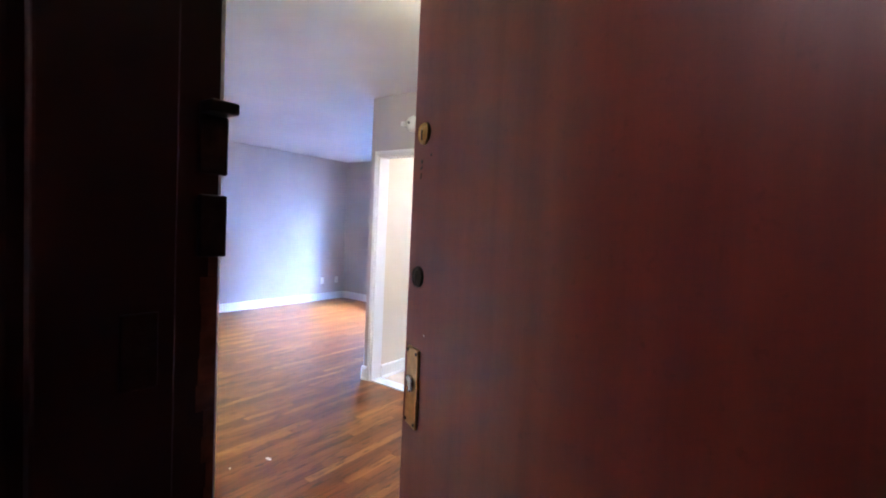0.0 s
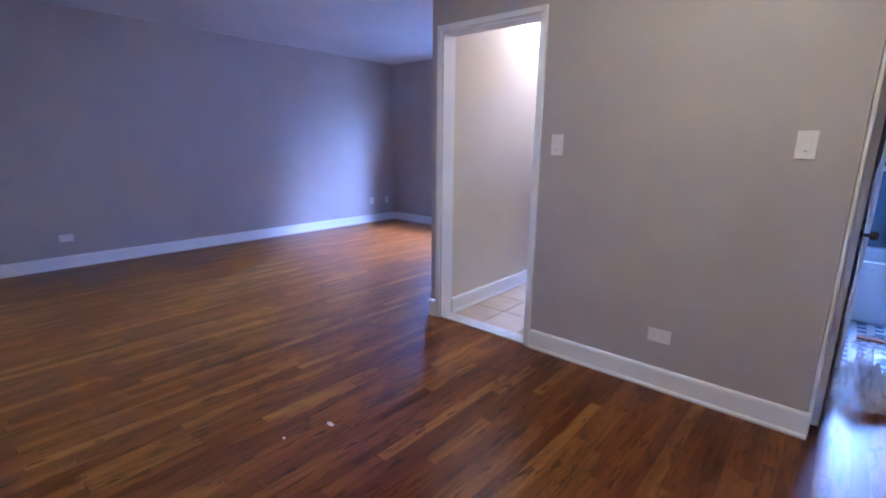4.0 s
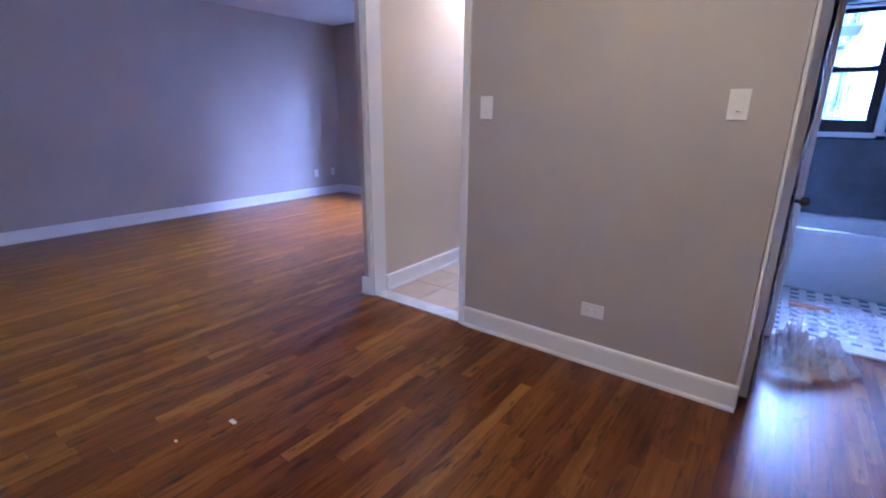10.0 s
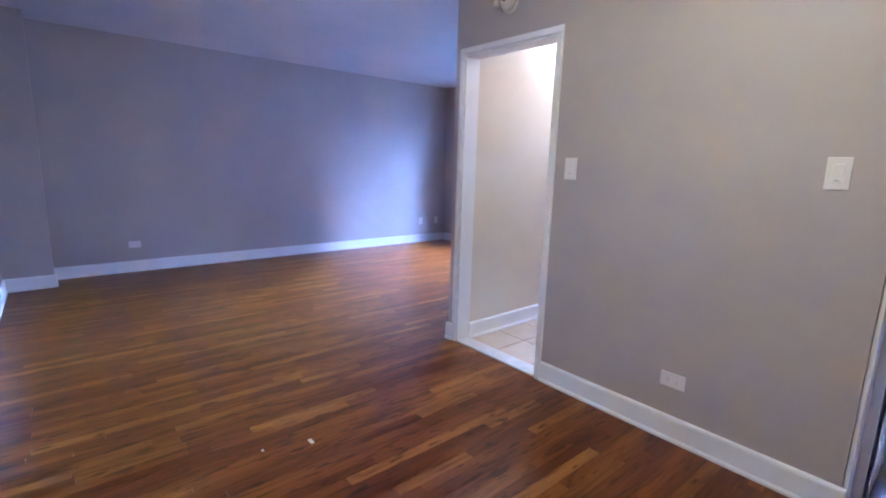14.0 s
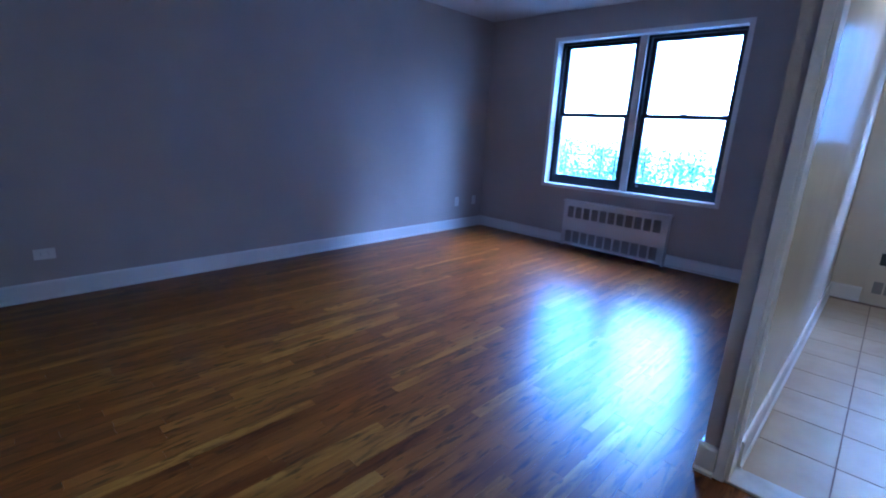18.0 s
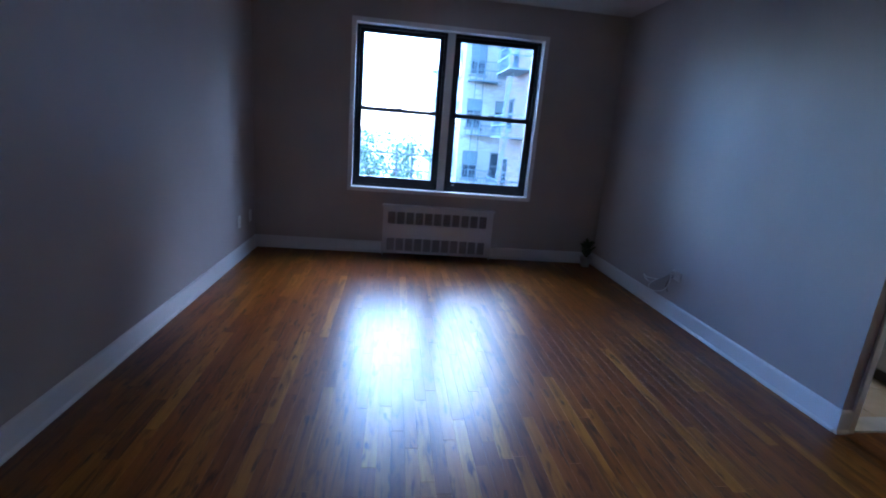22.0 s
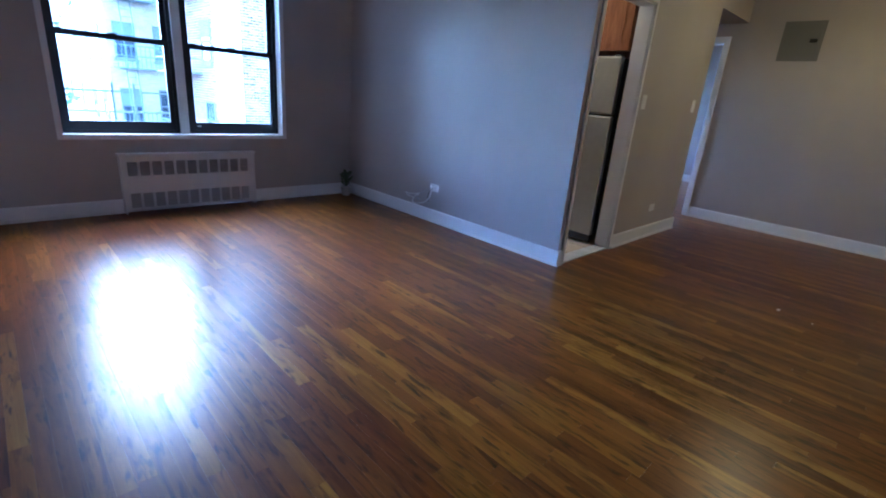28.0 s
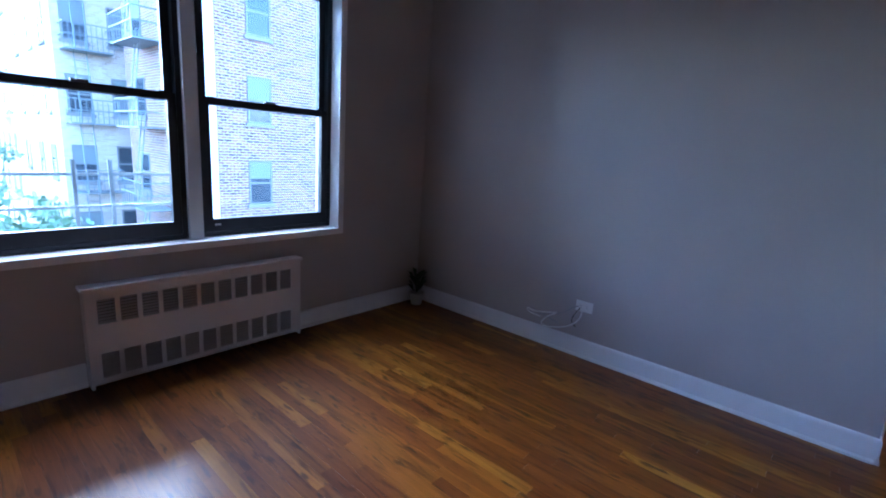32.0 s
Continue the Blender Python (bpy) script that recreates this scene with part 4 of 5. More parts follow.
def tub(x0, x1, y0, y1, h):
    """Alcove tub: apron, rolled rim, sloping hollow."""
    t = holder("bathtub", ((x0 + x1) / 2, (y0 + y1) / 2, 0), "white enamelled alcove bathtub with a flat apron", "bathtub")
    a, b = (x1 - x0) / 2, (y1 - y0) / 2
    bm = bmesh.new()
    loops = [(a, b, 0.0, 0.0), (a, b, h - 0.03, 0.0), (a, b - 0.004, h, 0.0), (a - 0.06, b - 0.075, h, 0.05), (a - 0.075, b - 0.095, h - 0.02, 0.07), (a - 0.13, b - 0.15, 0.12, 0.1), (a - 0.2, b - 0.2, 0.08, 0.1)]
    rings = []
    for hx, hy, z, r in loops:
        ring = []
        for cx, cy, a0 in ((1, 1, 0), (-1, 1, 90), (-1, -1, 180), (1, -1, 270)):
            for k in range(5):
                ang = radians(a0 + 22.5 * k)
                ring.append(bm.verts.new((cx * (hx - r) + r * math.cos(ang), cy * (hy - r) + r * math.sin(ang) - 0.0, z)))
        rings.append(ring)
    for p, q in zip(rings, rings[1:]):
        for k in range(20):
            f = (p[k], p[(k + 1) % 20], q[(k + 1) % 20], q[k])
            bm.faces.new(f)
    bm.faces.new(rings[-1])
    bmesh.ops.remove_doubles(bm, verts=bm.verts, dist=1e-5)
    part("basin", bm, ENAMEL, t)
    part("spout", tube(bmesh.new(), [(-a + 0.0, 0.05, 0.62), (-a + 0.1, 0.05, 0.61), (-a + 0.13, 0.05, 0.58)], 0.02, 10), CHROME, t, smooth=True)
    return t


tub(1.723, 3.237, 2.13, YBATH - 0.004, 0.46)
bwall = bpy.data.objects["wall_bath_north"]
ewall = bpy.data.objects["wall_bath_east"]
tile_m = mesh_of("tile", boxes((-0.053, 0.053, -0.006, 0.0, -0.053, 0.053), bevel=0.0015), TILE_WHITE)
band_m = mesh_of("tile", boxes((-0.074, 0.074, -0.008, 0.0, -0.024, 0.024), bevel=0.002), TILE_BLACK)
band_v = mesh_of("tile", boxes((-0.024, 0.024, -0.008, 0.0, -0.074, 0.074), bevel=0.002), TILE_BLACK)


def set_tile(data, m, parent):
    ob = new("tile", data)
    ob.matrix_world = m
    ob.parent = parent


TX0 = 2.955
for i in range(2):
    for j in range(6):
        set_tile(tile_m, pose(TX0 + 0.055 + 0.109 * i, YBATH, 1.215 + 0.109 * j), bwall)
for j in range(5):
    set_tile(band_v, pose(TX0 - 0.025, YBATH, 1.23 + 0.15 * j), bwall)
for i in range(10):
    set_tile(band_m, pose(1.8 + 0.15 * i, YBATH, 1.105), bwall)
for i in range(2):
    set_tile(band_m, pose(TX0 + 0.077 + 0.15 * i, YBATH, 1.87), bwall)
for i in range(7):
    for j in range(6):
        set_tile(tile_m, pose(3.24, 2.9 - 0.109 * i, 1.215 + 0.109 * j, 0, 0, -90), ewall)
for i in range(5):
    set_tile(band_m, pose(3.24, 2.87 - 0.15 * i, 1.125, 0, 0, -90), ewall)
    set_tile(band_m, pose(3.24, 2.87 - 0.15 * i, 1.87, 0, 0, -90), ewall)
    set_tile(band_v, pose(3.24, 2.15, 1.23 + 0.15 * i, 0, 0, -90), ewall)
thing("backer_board", boxes((1.721, 3.239, YBATH - 0.01, YBATH - 0.001, 0.462, 1.098)), TUB_GREY, "dark grey panel behind the tub", "wall panel", kind="structure")
thing("backer_board", boxes((3.23, 3.239, 2.13, YBATH - 0.011, 0.462, 1.098)), TUB_GREY, "dark grey panel at the tub end", "wall panel", kind="structure")
rod = holder("shower_rod", (2.8, 2.16, 1.98), "white metal shower curtain rod", "shower rod")
part("bar", tube(bmesh.new(), [(-1.079, 0, 0), (0.439, 0, 0)], 0.011, 10), TRIM, rod, smooth=True)
for x in (-1.079, 0.425):
    part("flange", lathe(bmesh.new(), [(0.03, 0), (0.028, 0.008), (0.016, 0.012)], (x, 0, 0), "x", 16), CHROME, rod, smooth=True)
rail = holder("towel_bar", (3.24, 1.95, 1.13), "white ceramic towel bar on black brackets", "towel bar")
part("bar", tube(bmesh.new(), [(-0.06, -0.16, 0), (-0.06, 0.12, 0)], 0.011, 10), PLASTIC_WHITE, rail, smooth=True)
for y in (-0.15, 0.11):
    part("bracket", boxes((-0.08, 0.0, y - 0.02, y + 0.02, -0.03, 0.03), bevel=0.005), TILE_BLACK, rail)
mosaic_m = [mesh_of("tile", boxes((-0.0235, 0.0235, -0.0235, 0.0235, -0.004, 0.0), bevel=0.001), m) for m in (TILE_WHITE, plain("blue_mosaic_tile", (0.16, 0.24, 0.36), 0.2))]
for i in range(15):
    for j in range(19):
        set_tile(mosaic_m[1 if (i % 2 == 0 and j % 2 == 0) else 0], pose(2.44 + 0.05 * i, 1.16 + 0.05 * j, 0), bfloor)

# ---- plastic sheeting, loose bits ----
FILM = Nodes("clear_plastic_film")
_t = FILM.tree.nodes
_gl, _tr, _df, _m1, _m2 = _t.new("ShaderNodeBsdfGlossy"), _t.new("ShaderNodeBsdfTransparent"), _t.new("ShaderNodeBsdfDiffuse"), _t.new("ShaderNodeMixShader"), _t.new("ShaderNodeMixShader")
_gl.inputs["Roughness"].default_value = 0.09
_df.inputs["Color"].default_value = (0.8, 0.8, 0.82, 1)
_m1.inputs[0].default_value, _m2.inputs[0].default_value = 0.3, 0.12
FILM.put(_m1.inputs[1], _tr.outputs[0]), FILM.put(_m1.inputs[2], _df.outputs[0])
FILM.put(_m2.inputs[1], _m1.outputs[0]), FILM.put(_m2.inputs[2], _gl.outputs[0])
FILM.put(_t["Material Output"].inputs["Surface"], _m2.outputs[0])
FILM = FILM.mat


MILKY = Nodes("milky_plastic_film")
MILKY.set(Base_Color=(0.78, 0.79, 0.82, 1), Roughness=MILKY.range(MILKY.noise(30.0, 3.0), 0.15, 0.4), Transmission_Weight=0.0, Specular_IOR_Level=0.6)
MILKY = MILKY.mat


def sheet(name, corner, u, v, nu, nv, wave, label, seed, clamp=None):
    """A thin crumpled film over a parallelogram, folded by noise."""
    bm = bmesh.new()
    n = Vector(u).cross(Vector(v)).normalized()
    grid = []
    for i in range(nu + 1):
        row = []
        for j in range(nv + 1):
            p = Vector(corner) + Vector(u) * (i / nu) + Vector(v) * (j / nv)
            q = Vector((p.x * 9 + seed, p.y * 9, p.z * 5))
            d = noise.noise(q) + 0.5 * noise.noise(q * 2.3) + 0.25 * noise.noise(q * 5.1)
            p = p + n * wave * d + Vector((noise.noise(q + Vector((7, 0, 0))), noise.noise(q + Vector((0, 9, 0))), 0)) * wave * 0.6
            if clamp is not None:
                p.z = max(clamp, p.z)
            row.append(bm.verts.new(p))
        grid.append(row)
    for i in range(nu):
        for j in range(nv):
            bm.faces.new((grid[i][j], grid[i + 1][j], grid[i + 1][j + 1], grid[i][j + 1]))
    ob = thing(name, bm, MILKY, label, "plastic sheet")
    mod = ob.modifiers.new("thickness", "SOLIDIFY")
    mod.thickness = 0.0006
    return ob


sheet("plastic_sheet", (2.385, 0.15, 0.012), (0.0, 0.62, 0), (0, 0, 1.98), 24, 40, 0.012, "thin milky plastic film hung over the hall closet door", 3)


def heap(centre, rx, ry, h, seed, label):
    """A crumpled heap of film: a rough dome with deep folds, open below."""
    bm = bmesh.new()
    rings, n = [], 72
    for i in range(21):
        f = i / 20
        ring = []
        for k in range(n):
            a = 2 * math.pi * k / n
            q = Vector((math.cos(a) * 2.2 * f + seed, math.sin(a) * 2.2 * f, f * 3))
            d = noise.noise(q * 1.7) + 0.6 * noise.noise(q * 4.0) + 0.2 * noise.noise(q * 9.0)
            r = f * (1 + 0.17 * d)
            z = h * (1 - f ** 1.6) * (0.75 + 0.7 * noise.noise(q * 3.1 + Vector((4, 4, 4)))) + 0.05 * abs(noise.noise(q * 8))
            ring.append(bm.verts.new(Vector(centre) + Vector((rx * r * math.cos(a), ry * r * math.sin(a), max(0.002, z)))))
        rings.append(ring)
    for p, q in zip(rings, rings[1:]):
        for k in range(n):
            bm.faces.new((p[k], p[(k + 1) % n], q[(k + 1) % n], q[k]))
    bmesh.ops.remove_doubles(bm, verts=bm.verts, dist=1e-4)
    ob = thing("plastic_sheet", bm, FILM, label, "plastic sheet", smooth=True)
    return ob


heap((2.52, 0.66, 0.0), 0.17, 0.20, 0.22, 1.0, "crumpled clear plastic sheeting heaped on the hall floor")
heap((2.66, 0.74, 0.0), 0.16, 0.17, 0.16, 5.0, "crumpled clear plastic film trailing on the hall floor")
heap((2.78, 1.5, 0.0), 0.3, 0.33, 0.06, 9.0, "clear plastic drop cloth spread on the bathroom floor")
thing("wood_scrap", boxes((2.5, 2.72, 1.5, 1.56, 0.05, 0.065), bevel=0.003), CHERRY, "thin wood offcut lying on the plastic drop cloth", "offcut")
thing("paper_scrap", boxes((0.615, 0.653, -1.402, -1.384, 0.0005, 0.004), bevel=0.001), TRIM, "small white paint flake on the oak floor", "paint flake")
thing("paper_scrap", boxes((0.56, 0.575, -1.6, -1.59, 0.0005, 0.003), bevel=0.001), TRIM, "tiny white paint flake on the oak floor", "paint flake")


def cable(points, label, r=0.0035, material=PLASTIC_WHITE):
    pts = [Vector(p) for p in points]
    fine = []
    for i in range(len(pts) - 1):
        p0, p1, p2, p3 = pts[max(i - 1, 0)], pts[i], pts[i + 1], pts[min(i + 2, len(pts) - 1)]
        for k in range(6):
            t = k / 6
            fine.append(0.5 * ((2 * p1) + (p2 - p0) * t + (2 * p0 - 5 * p1 + 4 * p2 - p3) * t * t + (3 * p1 - p0 - 3 * p2 + p3) * t ** 3))
    fine.append(pts[-1])
    return thing("cable", tube(bmesh.new(), fine, r, 6), material, label, "cable", smooth=True)


cable([(-0.009, 1.5, 0.345), (-0.04, 1.49, 0.365), (-0.055, 1.46, 0.33), (-0.05, 1.48, 0.26), (-0.04, 1.56, 0.19), (-0.04, 1.68, 0.15), (-0.05, 1.74, 0.16), (-0.055, 1.70, 0.22), (-0.04, 1.64, 0.26), (-0.03, 1.68, 0.25), (-0.045, 1.80, 0.23), (-0.04, 1.86, 0.235), (-0.035, 1.85, 0.21), (-0.04, 1.76, 0.2)], "white cable looped out of the wall outlet", 0.004)
cable([(-0.009, 1.505, 0.34), (-0.035, 1.53, 0.33), (-0.045, 1.6, 0.275), (-0.04, 1.68, 0.245), (-0.04, 1.79, 0.215), (-0.035, 1.87, 0.225), (-0.035, 1.84, 0.245), (-0.045, 1.74, 0.225), (-0.05, 1.62, 0.2)], "grey coaxial cable hanging from the wall outlet", 0.0035, plain("grey_cable_sheath", (0.3, 0.3, 0.31), 0.45))
cable([(-0.009, 1.49, 0.335), (-0.03, 1.51, 0.3), (-0.035, 1.53, 0.24), (-0.028, 1.5, 0.2)], "short dark cable end below the outlet", 0.0028, DARK_METAL)


def corner_plant(x, y):
    """A small potted plant in the dark corner."""
    p = holder("potted_plant", (x, y, 0), "small green plant in a pale pot in the corner", "plant")
    part("pot", lathe(bmesh.new(), [(0.04, 0.0), (0.045, 0.005), (0.058, 0.09), (0.062, 0.095), (0.062, 0.105), (0.05, 0.104)], (0, 0, 0), "z", 20), plain("pale_ceramic", (0.6, 0.6, 0.58), 0.3), p, smooth=True)
    leaf = plain("dark_green_leaf", (0.035, 0.075, 0.03), 0.45, 0.0, 0.3, 30.0)
    r = random.Random(3)
    for k in range(30):
        a, h, l = r.uniform(0, 6.28), r.uniform(0.14, 0.29), r.uniform(0.03, 0.065)
        bm = bmesh.new()
        c, s = math.cos(a), math.sin(a)
        pts = [(0, 0, 0.09), (0.02 * c, 0.02 * s, h * 0.7), (l * c - 0.018 * s, l * s + 0.018 * c, h), (l * 1.5 * c, l * 1.5 * s, h + 0.01), (l * c + 0.018 * s, l * s - 0.018 * c, h)]
        v = [bm.verts.new(q) for q in pts]
        bm.faces.new((v[1], v[2], v[3], v[4]))
        tube(bm, pts[:2], 0.002, 5)
        part("leaf", bm, leaf, p)
    return p


corner_plant(-0.13, YN - 0.13)

# ---- outside: window guard, trees, apartment wings ----
IRON = plain("grey_painted_iron", (0.16, 0.19, 0.2), 0.5, 0.3)
guard = holder("window_guard", (-2.2, 3.48, 0.6), "grey iron guard rail outside the window", "railing")
for z in (0.06, 0.24, 0.42):
    part("rail", boxes((-0.52, 0.5, -0.006, 0.006, z - 0.008, z + 0.008)), IRON, guard)
for x in (-0.03, 0.14, -0.5, 0.48):
    part("post", boxes((x - 0.01, x + 0.01, -0.0065, 0.0065, 0.02, 0.50 if x in (-0.03, 0.14) else 0.44)), IRON, guard)
for x in (-0.5, 0.48):
    part("bracket", boxes((x - 0.012, x + 0.012, -0.19, -0.007, 0.04, 0.06)), IRON, guard)

GROUND_Z = -10.0
thing("ground", boxes((-900, 900, 3.9, 1800, GROUND_Z - 0.5, GROUND_Z)), plain("paved_yard", (0.16, 0.16, 0.15), 0.8, 0.0, 0.3, 0.4), "grey paved yard far below the windows", "ground", kind="structure")


def brick_material(name, c1, c2, mortar):
    m = Nodes(name)
    pos = m.tree.nodes.new("ShaderNodeNewGeometry")
    sep = m.node("SeparateXYZ", Vector=pos.outputs["Position"])
    flat = m.node("CombineXYZ", X=m.math("ADD", sep.outputs["X"], sep.outputs["Y"]), Y=sep.outputs["Z"])
    b = m.node("TexBrick", Vector=flat.outputs["Vector"], Scale=1.0)
    b.inputs["Color1"].default_value, b.inputs["Color2"].default_value, b.inputs["Mortar"].default_value = (*c1, 1), (*c2, 1), (*mortar, 1)
    b.inputs["Mortar Size"].default_value, b.inputs["Brick Width"].default_value, b.inputs["Row Height"].default_value = 0.014, 0.26, 0.098
    b.inputs["Bias"].default_value = 0.0
    stain = m.noise(0.35, 5.0, 0.6)
    m.set(Base_Color=m.mix(m.range(stain, 0.0, 0.25, 0.4, 0.8), b.outputs["Color"], (0.15, 0.1, 0.085)), Roughness=0.85)
    m.bump(b.outputs["Fac"], 0.5, -0.006)
    return m.mat


BRICK = brick_material("weathered_red_brick", (0.25, 0.118, 0.078), (0.06, 0.029, 0.023), (0.4, 0.35, 0.32))
BRICK_PALE = brick_material("pale_tan_brick", (0.5, 0.43, 0.36), (0.36, 0.30, 0.25), (0.5, 0.47, 0.43))
STONE = plain("sooty_limestone_trim", (0.2, 0.185, 0.17), 0.8)
DARKGLASS = plain("far_window_glass", (0.04, 0.05, 0.06), 0.1, 0.0, 0.2, 2.0)
BLIND = plain("pale_window_shade", (0.16, 0.18, 0.17), 0.7)
STOREY = 2.95


def far_window(parent, x, y, z, w, h, side, blind):
    """One window of a far facade; side 's' looks to -y, 'w' looks to -x."""
    def b(u0, u1, d0, d1, z0, z1):
        return boxes((x + u0, x + u1, y + d0, y + d1, z + z0, z + z1)) if side == "s" else boxes((x + d0, x + d1, y + u0, y + u1, z + z0, z + z1))
    f = part("window", b(-w / 2, w / 2, -0.005, 0.1, 0, h), DARKGLASS, parent)
    for u0, u1, z0, z1 in ((-w / 2, -w / 2 + 0.07, 0, h), (w / 2 - 0.07, w / 2, 0, h), (-w / 2 + 0.07, w / 2 - 0.07, h - 0.08, h), (-w / 2 + 0.07, w / 2 - 0.07, 0, 0.08), (-w / 2 + 0.07, w / 2 - 0.07, h / 2 - 0.04, h / 2 + 0.04)):
        part("frame", b(u0, u1, -0.03, -0.006, z0, z1), WINDOW_GREY, f)
    part("sill", b(-w / 2 - 0.08, w / 2 + 0.08, -0.09, -0.001, -0.12, -0.001), STONE, f)
    if blind > 0:
        part("shade", b(-w / 2 + 0.07, w / 2 - 0.07, -0.02, -0.0055, h * (1 - blind), h - 0.08), BLIND, f)
    return f


def building(name, x0, x1, y0, y1, top, material, label, south=(), west=(), seed=1):
    b = holder(name, ((x0 + x1) / 2, (y0 + y1) / 2, GROUND_Z), label, "building")
    b.matrix_world = Matrix.Identity(4)
    r = random.Random(seed)
    part("wall", boxes((x0, x1, y0, y1, GROUND_Z, top)), material, b)
    part("parapet", boxes((x0 - 0.08, x1 + 0.08, y0 - 0.08, y1 + 0.08, top, top + 0.35)), STONE, b)
    k = int((top - GROUND_Z) / STOREY)
    for s in range(1, k):
        z = GROUND_Z - 0.12 + s * STOREY
        for x in south:
            far_window(b, x, y0, z, 0.9, 1.62, "s", r.choice((0, 0.4, 0.5)))
        for y in west:
            far_window(b, x0, y, z, 1.05, 1.55, "w", r.choice((0, 0.4, 0.55)))
    return b


CORNER_WHITE = plain("near_white_strip", (0.78, 0.76, 0.72), 0.8)
WINDOW_GREY = plain("weathered_grey_window_paint", (0.14, 0.14, 0.135), 0.6)


near_wing = building("apartment_building", 3.5, 13.5, 17.0, 24.0, 12.5, BRICK, "weathered red brick apartment wing with stone sills", south=(5.75, 8.6, 11.6), west=(18.6, 22.2), seed=4)
mid_wing = building("apartment_building", 1.5, 12.5, 26.0, 38.0, 11.0, BRICK_PALE, "pale brick apartment wing with iron fire escapes", south=(2.25, 3.9), west=(28.0, 31.0, 35.0), seed=8)
far_wing = building("apartment_building", 2.2, 15.0, 44.0, 58.0, 8.0, BRICK_PALE, "pale brick apartment block in the distance", south=(3.2, 5.0), west=(46.0, 49.0, 52.0, 55.0), seed=9)

part("corner_pier", boxes((3.46, 4.2, 16.97, 17.6, GROUND_Z, 12.49)), CORNER_WHITE, near_wing, "near-white strip up the corner")


def fire_escape(parent, x0, x1, y, levels, ladder):
    """Iron balconies with rails and slanted ladders on a facade that looks to -y."""
    for n, z in enumerate(levels):
        f = part("fire_escape", boxes((x0, x1, y - 1.0, y, z - 0.05, z)), IRON, parent, "iron fire escape balcony")
        for h in (0.5, 0.95):
            part("rail", boxes((x0, x1, y - 1.02, y - 0.98, z + h, z + h + 0.04), (x0, x0 + 0.04, y - 0.98, y, z + h, z + h + 0.04), (x1 - 0.04, x1, y - 0.98, y, z + h, z + h + 0.04)), IRON, f)
        part("balusters", boxes(*[(x0 + k * (x1 - x0) / 9 - 0.012, x0 + k * (x1 - x0) / 9 + 0.012, y - 1.012, y - 0.988, z, z + 0.95) for k in range(10)]), IRON, f)
        if n < len(levels) - 1:
            rise = levels[n + 1] - z
            bm = bmesh.new()
            for d in (-0.22, 0.22):
                tube(bm, [(ladder + d, y - 0.9, z), (ladder + d, y - 0.45, z + rise + 0.5)], 0.025, 6)
            for k in range(1, 11):
                t = k / 11
                box(bm, ladder - 0.22, ladder + 0.22, y - 0.9 + 0.45 * t - 0.012, y - 0.9 + 0.45 * t + 0.012, z + (rise + 0.5) * t - 0.012, z + (rise + 0.5) * t + 0.012)
            part("ladder", bm, IRON, f)


def fire_escape_side(parent, x, y0, y1, levels, ladder):
    """The same on a facade that looks to -x."""
    for n, z in enumerate(levels):
        f = part("fire_escape", boxes((x - 1.0, x, y0, y1, z - 0.05, z)), IRON, parent, "iron fire escape balcony")
        for h in (0.5, 0.95):
            part("rail", boxes((x - 1.02, x - 0.98, y0, y1, z + h, z + h + 0.04), (x - 0.98, x, y0, y0 + 0.04, z + h, z + h + 0.04), (x - 0.98, x, y1 - 0.04, y1, z + h, z + h + 0.04)), IRON, f)
        part("balusters", boxes(*[(x - 1.012, x - 0.988, y0 + k * (y1 - y0) / 9 - 0.012, y0 + k * (y1 - y0) / 9 + 0.012, z, z + 0.95) for k in range(10)]), IRON, f)
        if n < len(levels) - 1:
            rise = levels[n + 1] - z
            bm = bmesh.new()
            for d in (-0.22, 0.22):
                tube(bm, [(x - 0.9, ladder + d, z), (x - 0.45, ladder + d, z + rise + 0.5)], 0.025, 6)
            for k in range(1, 11):
                t = k / 11
                box(bm, x - 0.9 + 0.45 * t - 0.012, x - 0.9 + 0.45 * t + 0.012, ladder - 0.22, ladder + 0.22, z + (rise + 0.5) * t - 0.012, z + (rise + 0.5) * t + 0.012)
            part("ladder", bm, IRON, f)


LV = [GROUND_Z - 0.5 + STOREY * s for s in range(1, 7)]
fire_escape(mid_wing, 1.7, 3.4, 26.0, LV, 2.3)
fire_escape_side(near_wing, 3.5, 19.2, 21.8, LV, 20.5)
fire_escape_side(far_wing, 2.2, 47.0, 50.0, LV, 48.5)

LEAF = Nodes("tree_foliage")
_r = LEAF.tree.nodes.new("ShaderNodeNewGeometry").outputs["Random Per Island"]
LEAF.set(Base_Color=LEAF.ramp(_r, (0.0, (0.1, 0.16, 0.08)), (0.6, (0.13, 0.19, 0.1)), (1.0, (0.17, 0.23, 0.13))), Roughness=0.6)
LEAF = LEAF.mat
BARK = plain("grey_bark", (0.10, 0.085, 0.07), 0.9, 0.0, 0.3, 8.0, 0.4)


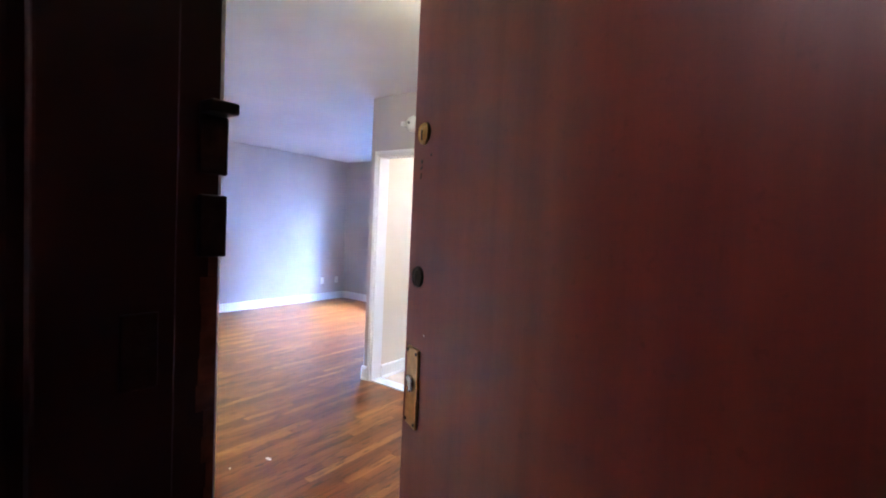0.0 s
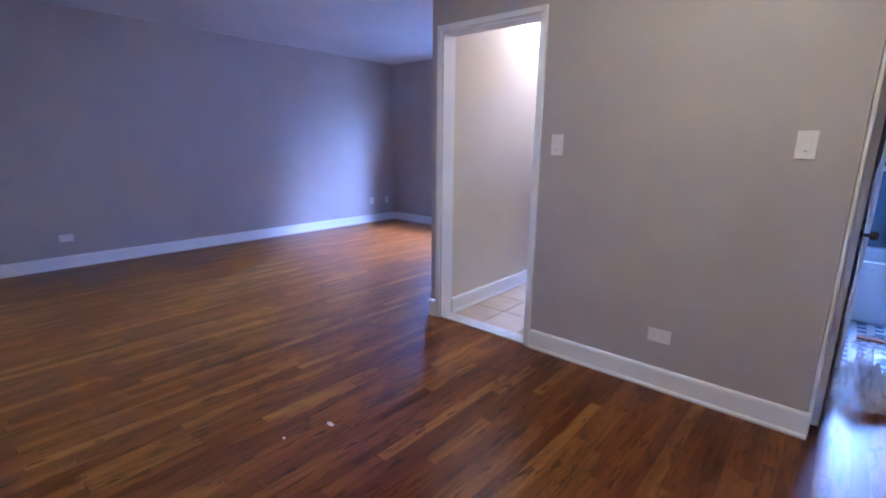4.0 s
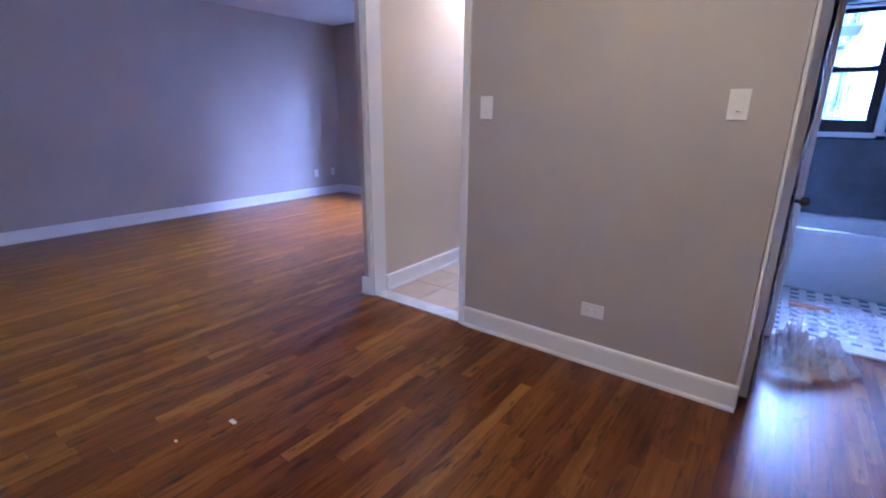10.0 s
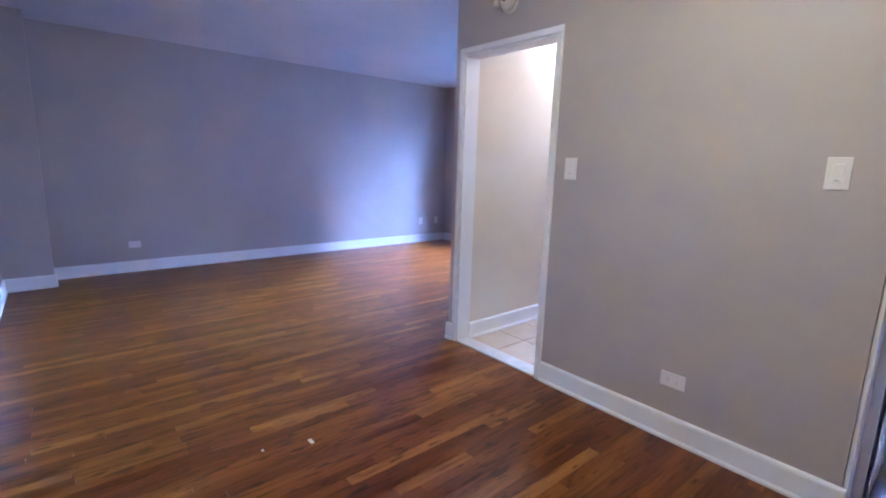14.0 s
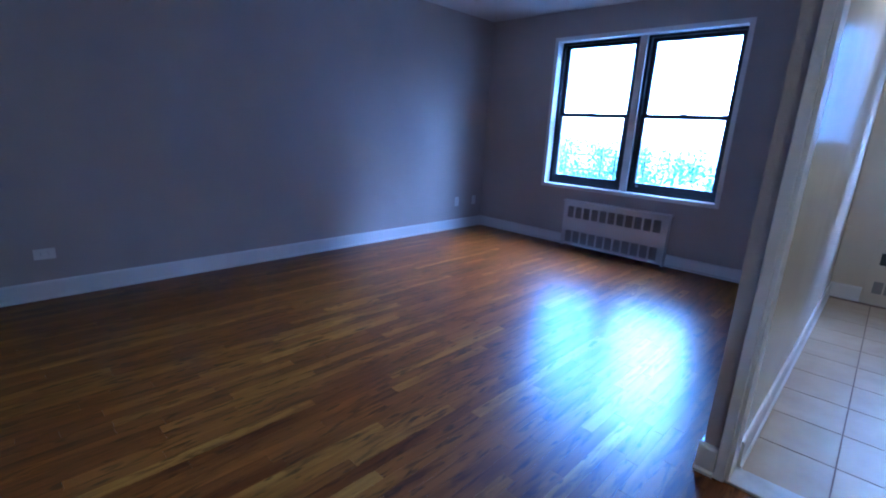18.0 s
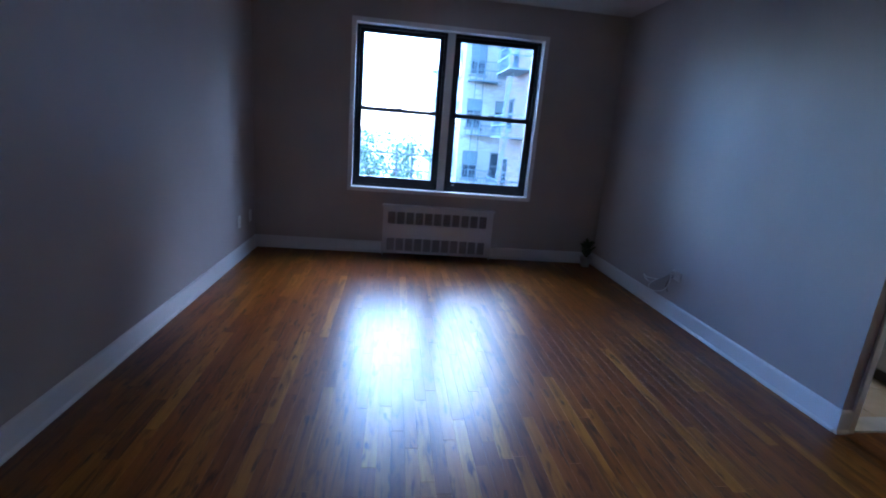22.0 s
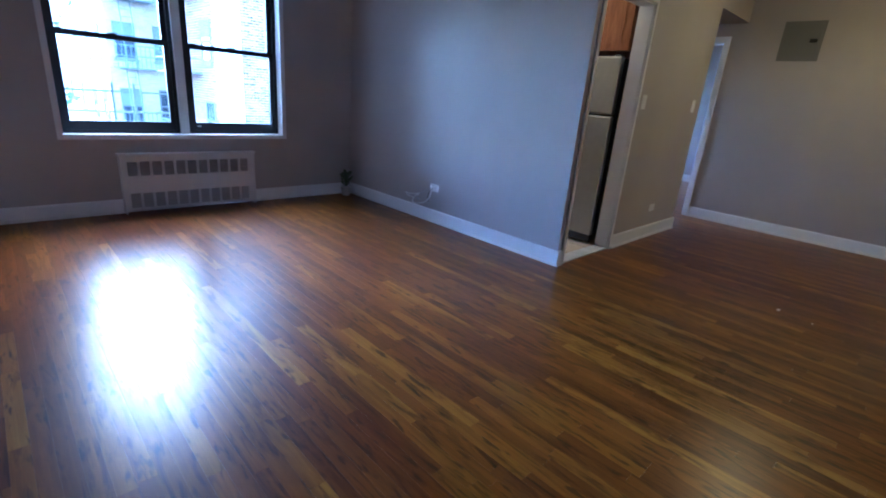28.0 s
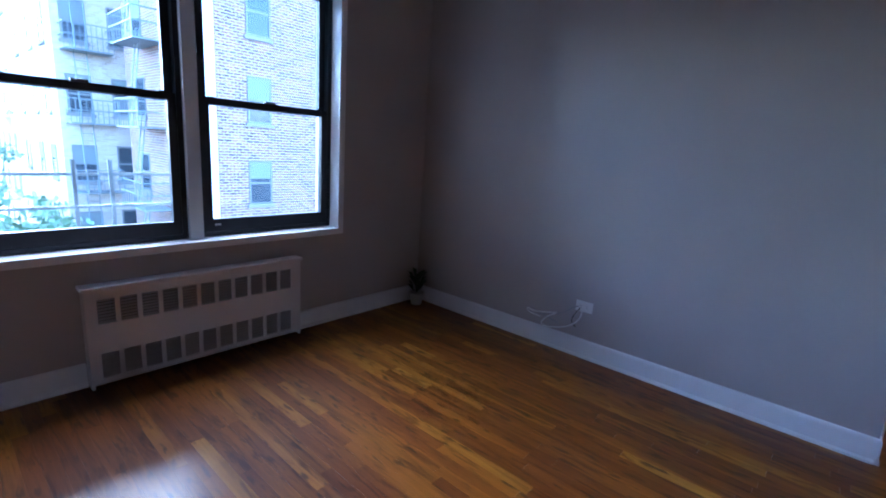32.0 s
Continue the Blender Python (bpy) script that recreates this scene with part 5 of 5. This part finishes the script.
def tree(x, y, top, spread, seed):
    r = random.Random(seed)
    t = holder("tree", (x, y, GROUND_Z), "leafy green street tree beyond the yard", "tree", "trees behind the yard")
    h = top - GROUND_Z
    bm = bmesh.new()
    tube(bm, [(0, 0, 0), (0.05, 0, h * 0.3), (0.0, 0.1, h * 0.5), (0.1, 0, h * 0.75)], 0.16, 8)
    tips = []
    for k in range(9):
        a, z0 = r.uniform(0, 6.28), h * r.uniform(0.35, 0.65)
        l, up = spread * r.uniform(0.5, 0.95), h * r.uniform(0.12, 0.3)
        e = (l * math.cos(a), l * math.sin(a), min(z0 + up, h * 0.9))
        tube(bm, [(0.02, 0, z0), (e[0] * 0.5, e[1] * 0.5, z0 + up * 0.6), e], 0.05, 6)
        tips.append(Vector(e))
    part("trunk", bm, BARK, t)
    verts, faces = [], []
    clumps = tips + [Vector((r.gauss(0, spread * 0.45), r.gauss(0, spread * 0.45), h * r.uniform(0.6, 0.97))) for _ in range(22)]
    for c in clumps:
        rad = spread * r.uniform(0.22, 0.4)
        for _ in range(60):
            d = Vector((r.gauss(0, 1), r.gauss(0, 1), r.gauss(0, 0.75)))
            p = c + d.normalized() * rad * r.uniform(0.4, 1.05)
            u = Vector((r.gauss(0, 1), r.gauss(0, 1), r.gauss(0, 1))).normalized()
            w = u.cross(Vector((r.gauss(0, 1), r.gauss(0, 1), r.gauss(0, 1)))).normalized()
            s, k = r.uniform(0.1, 0.2), len(verts)
            verts.extend([p - u * s, p + w * s * 0.5, p + u * s, p - w * s * 0.5])
            faces.append((k, k + 1, k + 2, k + 3))
    me = bpy.data.meshes.new("crown")
    me.from_pydata(verts, [], faces)
    me.materials.append(LEAF)
    c = new("crown", me)
    c.parent = t
    return t


for n, (x, y, top, spread) in enumerate(((-9.5, 30, 0.1, 3.2), (-6.0, 34, 0.9, 3.4), (-14.0, 32, 0.6, 3.6), (-3.2, 23, -0.9, 2.6), (-18.5, 36, 1.0, 4.0), (-11.5, 24, -1.0, 2.8), (-23.5, 38, 0.9, 4.0), (-0.9, 20, -1.2, 2.2), (-29.0, 42, 1.2, 4.4), (-16.0, 26, -0.6, 3.0), (-2.2, 36, 0.6, 3.0))):
    tree(x, y, top, spread, n + 11)


# ---- kitchen floor tiles ----
ktile_m = mesh_of("tile", boxes((-0.1525, 0.1525, -0.1525, 0.1525, -0.005, 0.0), bevel=0.0015), KTILE)
for i in range(4):
    for j in range(10):
        set_tile(ktile_m, pose(0.235 + 0.31 * i, 0.275 + 0.31 * j, 0), kfloor)
thing("tile_border", boxes((1.322, 1.5, 0.12, YK, -0.005, 0.0)), KTILE, "cut tile strip along the cabinets", "floor", kind="structure")


# ---- strip floor ----
def plank_mesh(length, width=0.0567, rise=0.016):
    """One floor strip, its top edges eased."""
    c, w, l = 0.0006, width / 2, length - 0.0004
    bm = bmesh.new()
    low = [bm.verts.new(p) for p in ((-w, 0, -rise), (w, 0, -rise), (w, l, -rise), (-w, l, -rise))]
    mid = [bm.verts.new(p) for p in ((-w, 0, -c), (w, 0, -c), (w, l, -c), (-w, l, -c))]
    top = [bm.verts.new(p) for p in ((-w + c, c, 0), (w - c, c, 0), (w - c, l - c, 0), (-w + c, l - c, 0))]
    for a, b in ((low, mid), (mid, top)):
        for k in range(4):
            bm.faces.new((a[k], a[(k + 1) % 4], b[(k + 1) % 4], b[k]))
    bm.faces.new(top)
    return bm


LENGTHS = (0.28, 0.4, 0.55, 0.7, 0.95, 1.25)
PITCH = 0.057
plank_data = {l: mesh_of("plank", plank_mesh(l), OAK) for l in LENGTHS}
rest_v, rest_f = [], []


def lay(x0, x1, y0, y1, near):
    """Strips along y over a rectangle; those inside near become parts of the floor."""
    rng = random.Random(int(1000 * (x0 + 10) + y0))
    n = int(round((x1 - x0) / PITCH))
    for i in range(n):
        x = x0 + (i + 0.5) * (x1 - x0) / n
        y = y0 - rng.random() * 0.6
        while y < y1:
            l = rng.choice(LENGTHS)
            if y >= y0 and y + l <= y1 and near(x, y + l / 2) and lay.count < 300:
                ob = new("plank", plank_data[l])
                ob.location, ob.parent = (x, y, rng.uniform(-0.0002, 0.0)), floor
                lay.count += 1
            else:
                a, b, z = max(y, y0), min(y + l, y1) - 0.0004, rng.uniform(-0.0002, 0.0)
                if b - a > 0.01:
                    w, c, k = 0.02835, 0.0003, len(rest_v)
                    rest_v.extend([(x - w, a, -0.016), (x + w, a, -0.016), (x + w, b, -0.016), (x - w, b, -0.016),
                                   (x - w, a, z - c), (x + w, a, z - c), (x + w, b, z - c), (x - w, b, z - c),
                                   (x - w + c, a + c, z), (x + w - c, a + c, z), (x + w - c, b - c, z), (x - w + c, b - c, z)])
                    for base in (0, 4):
                        for q in range(4):
                            r = (q + 1) % 4
                            rest_f.append((k + base + q, k + base + r, k + base + 4 + r, k + base + 4 + q))
                    rest_f.append((k + 8, k + 9, k + 10, k + 11))
            y += l


lay.count = 0
lay(XW, 0.0, YS, YN, lambda x, y: x > -2.9 and -1.2 < y < 1.2)
lay(0.0, KX1, YS, 0.0, lambda x, y: -2.2 < y < -0.6)
lay(KX1, XP, YS, 1.0, lambda x, y: False)
lay(XP + 0.0, XP + 0.12, RDOOR[0], RDOOR[1], lambda x, y: False)
lay(XP + 0.12, 6.6, -1.1, YN, lambda x, y: False)
rest = bpy.data.meshes.new("floor_strips")
rest.from_pydata(rest_v, [], rest_f)
rest.materials.append(OAK)
strips = tagged(new("floor_strips", rest), "joined varnished oak strips", kind="stuff")
strips.parent = floor
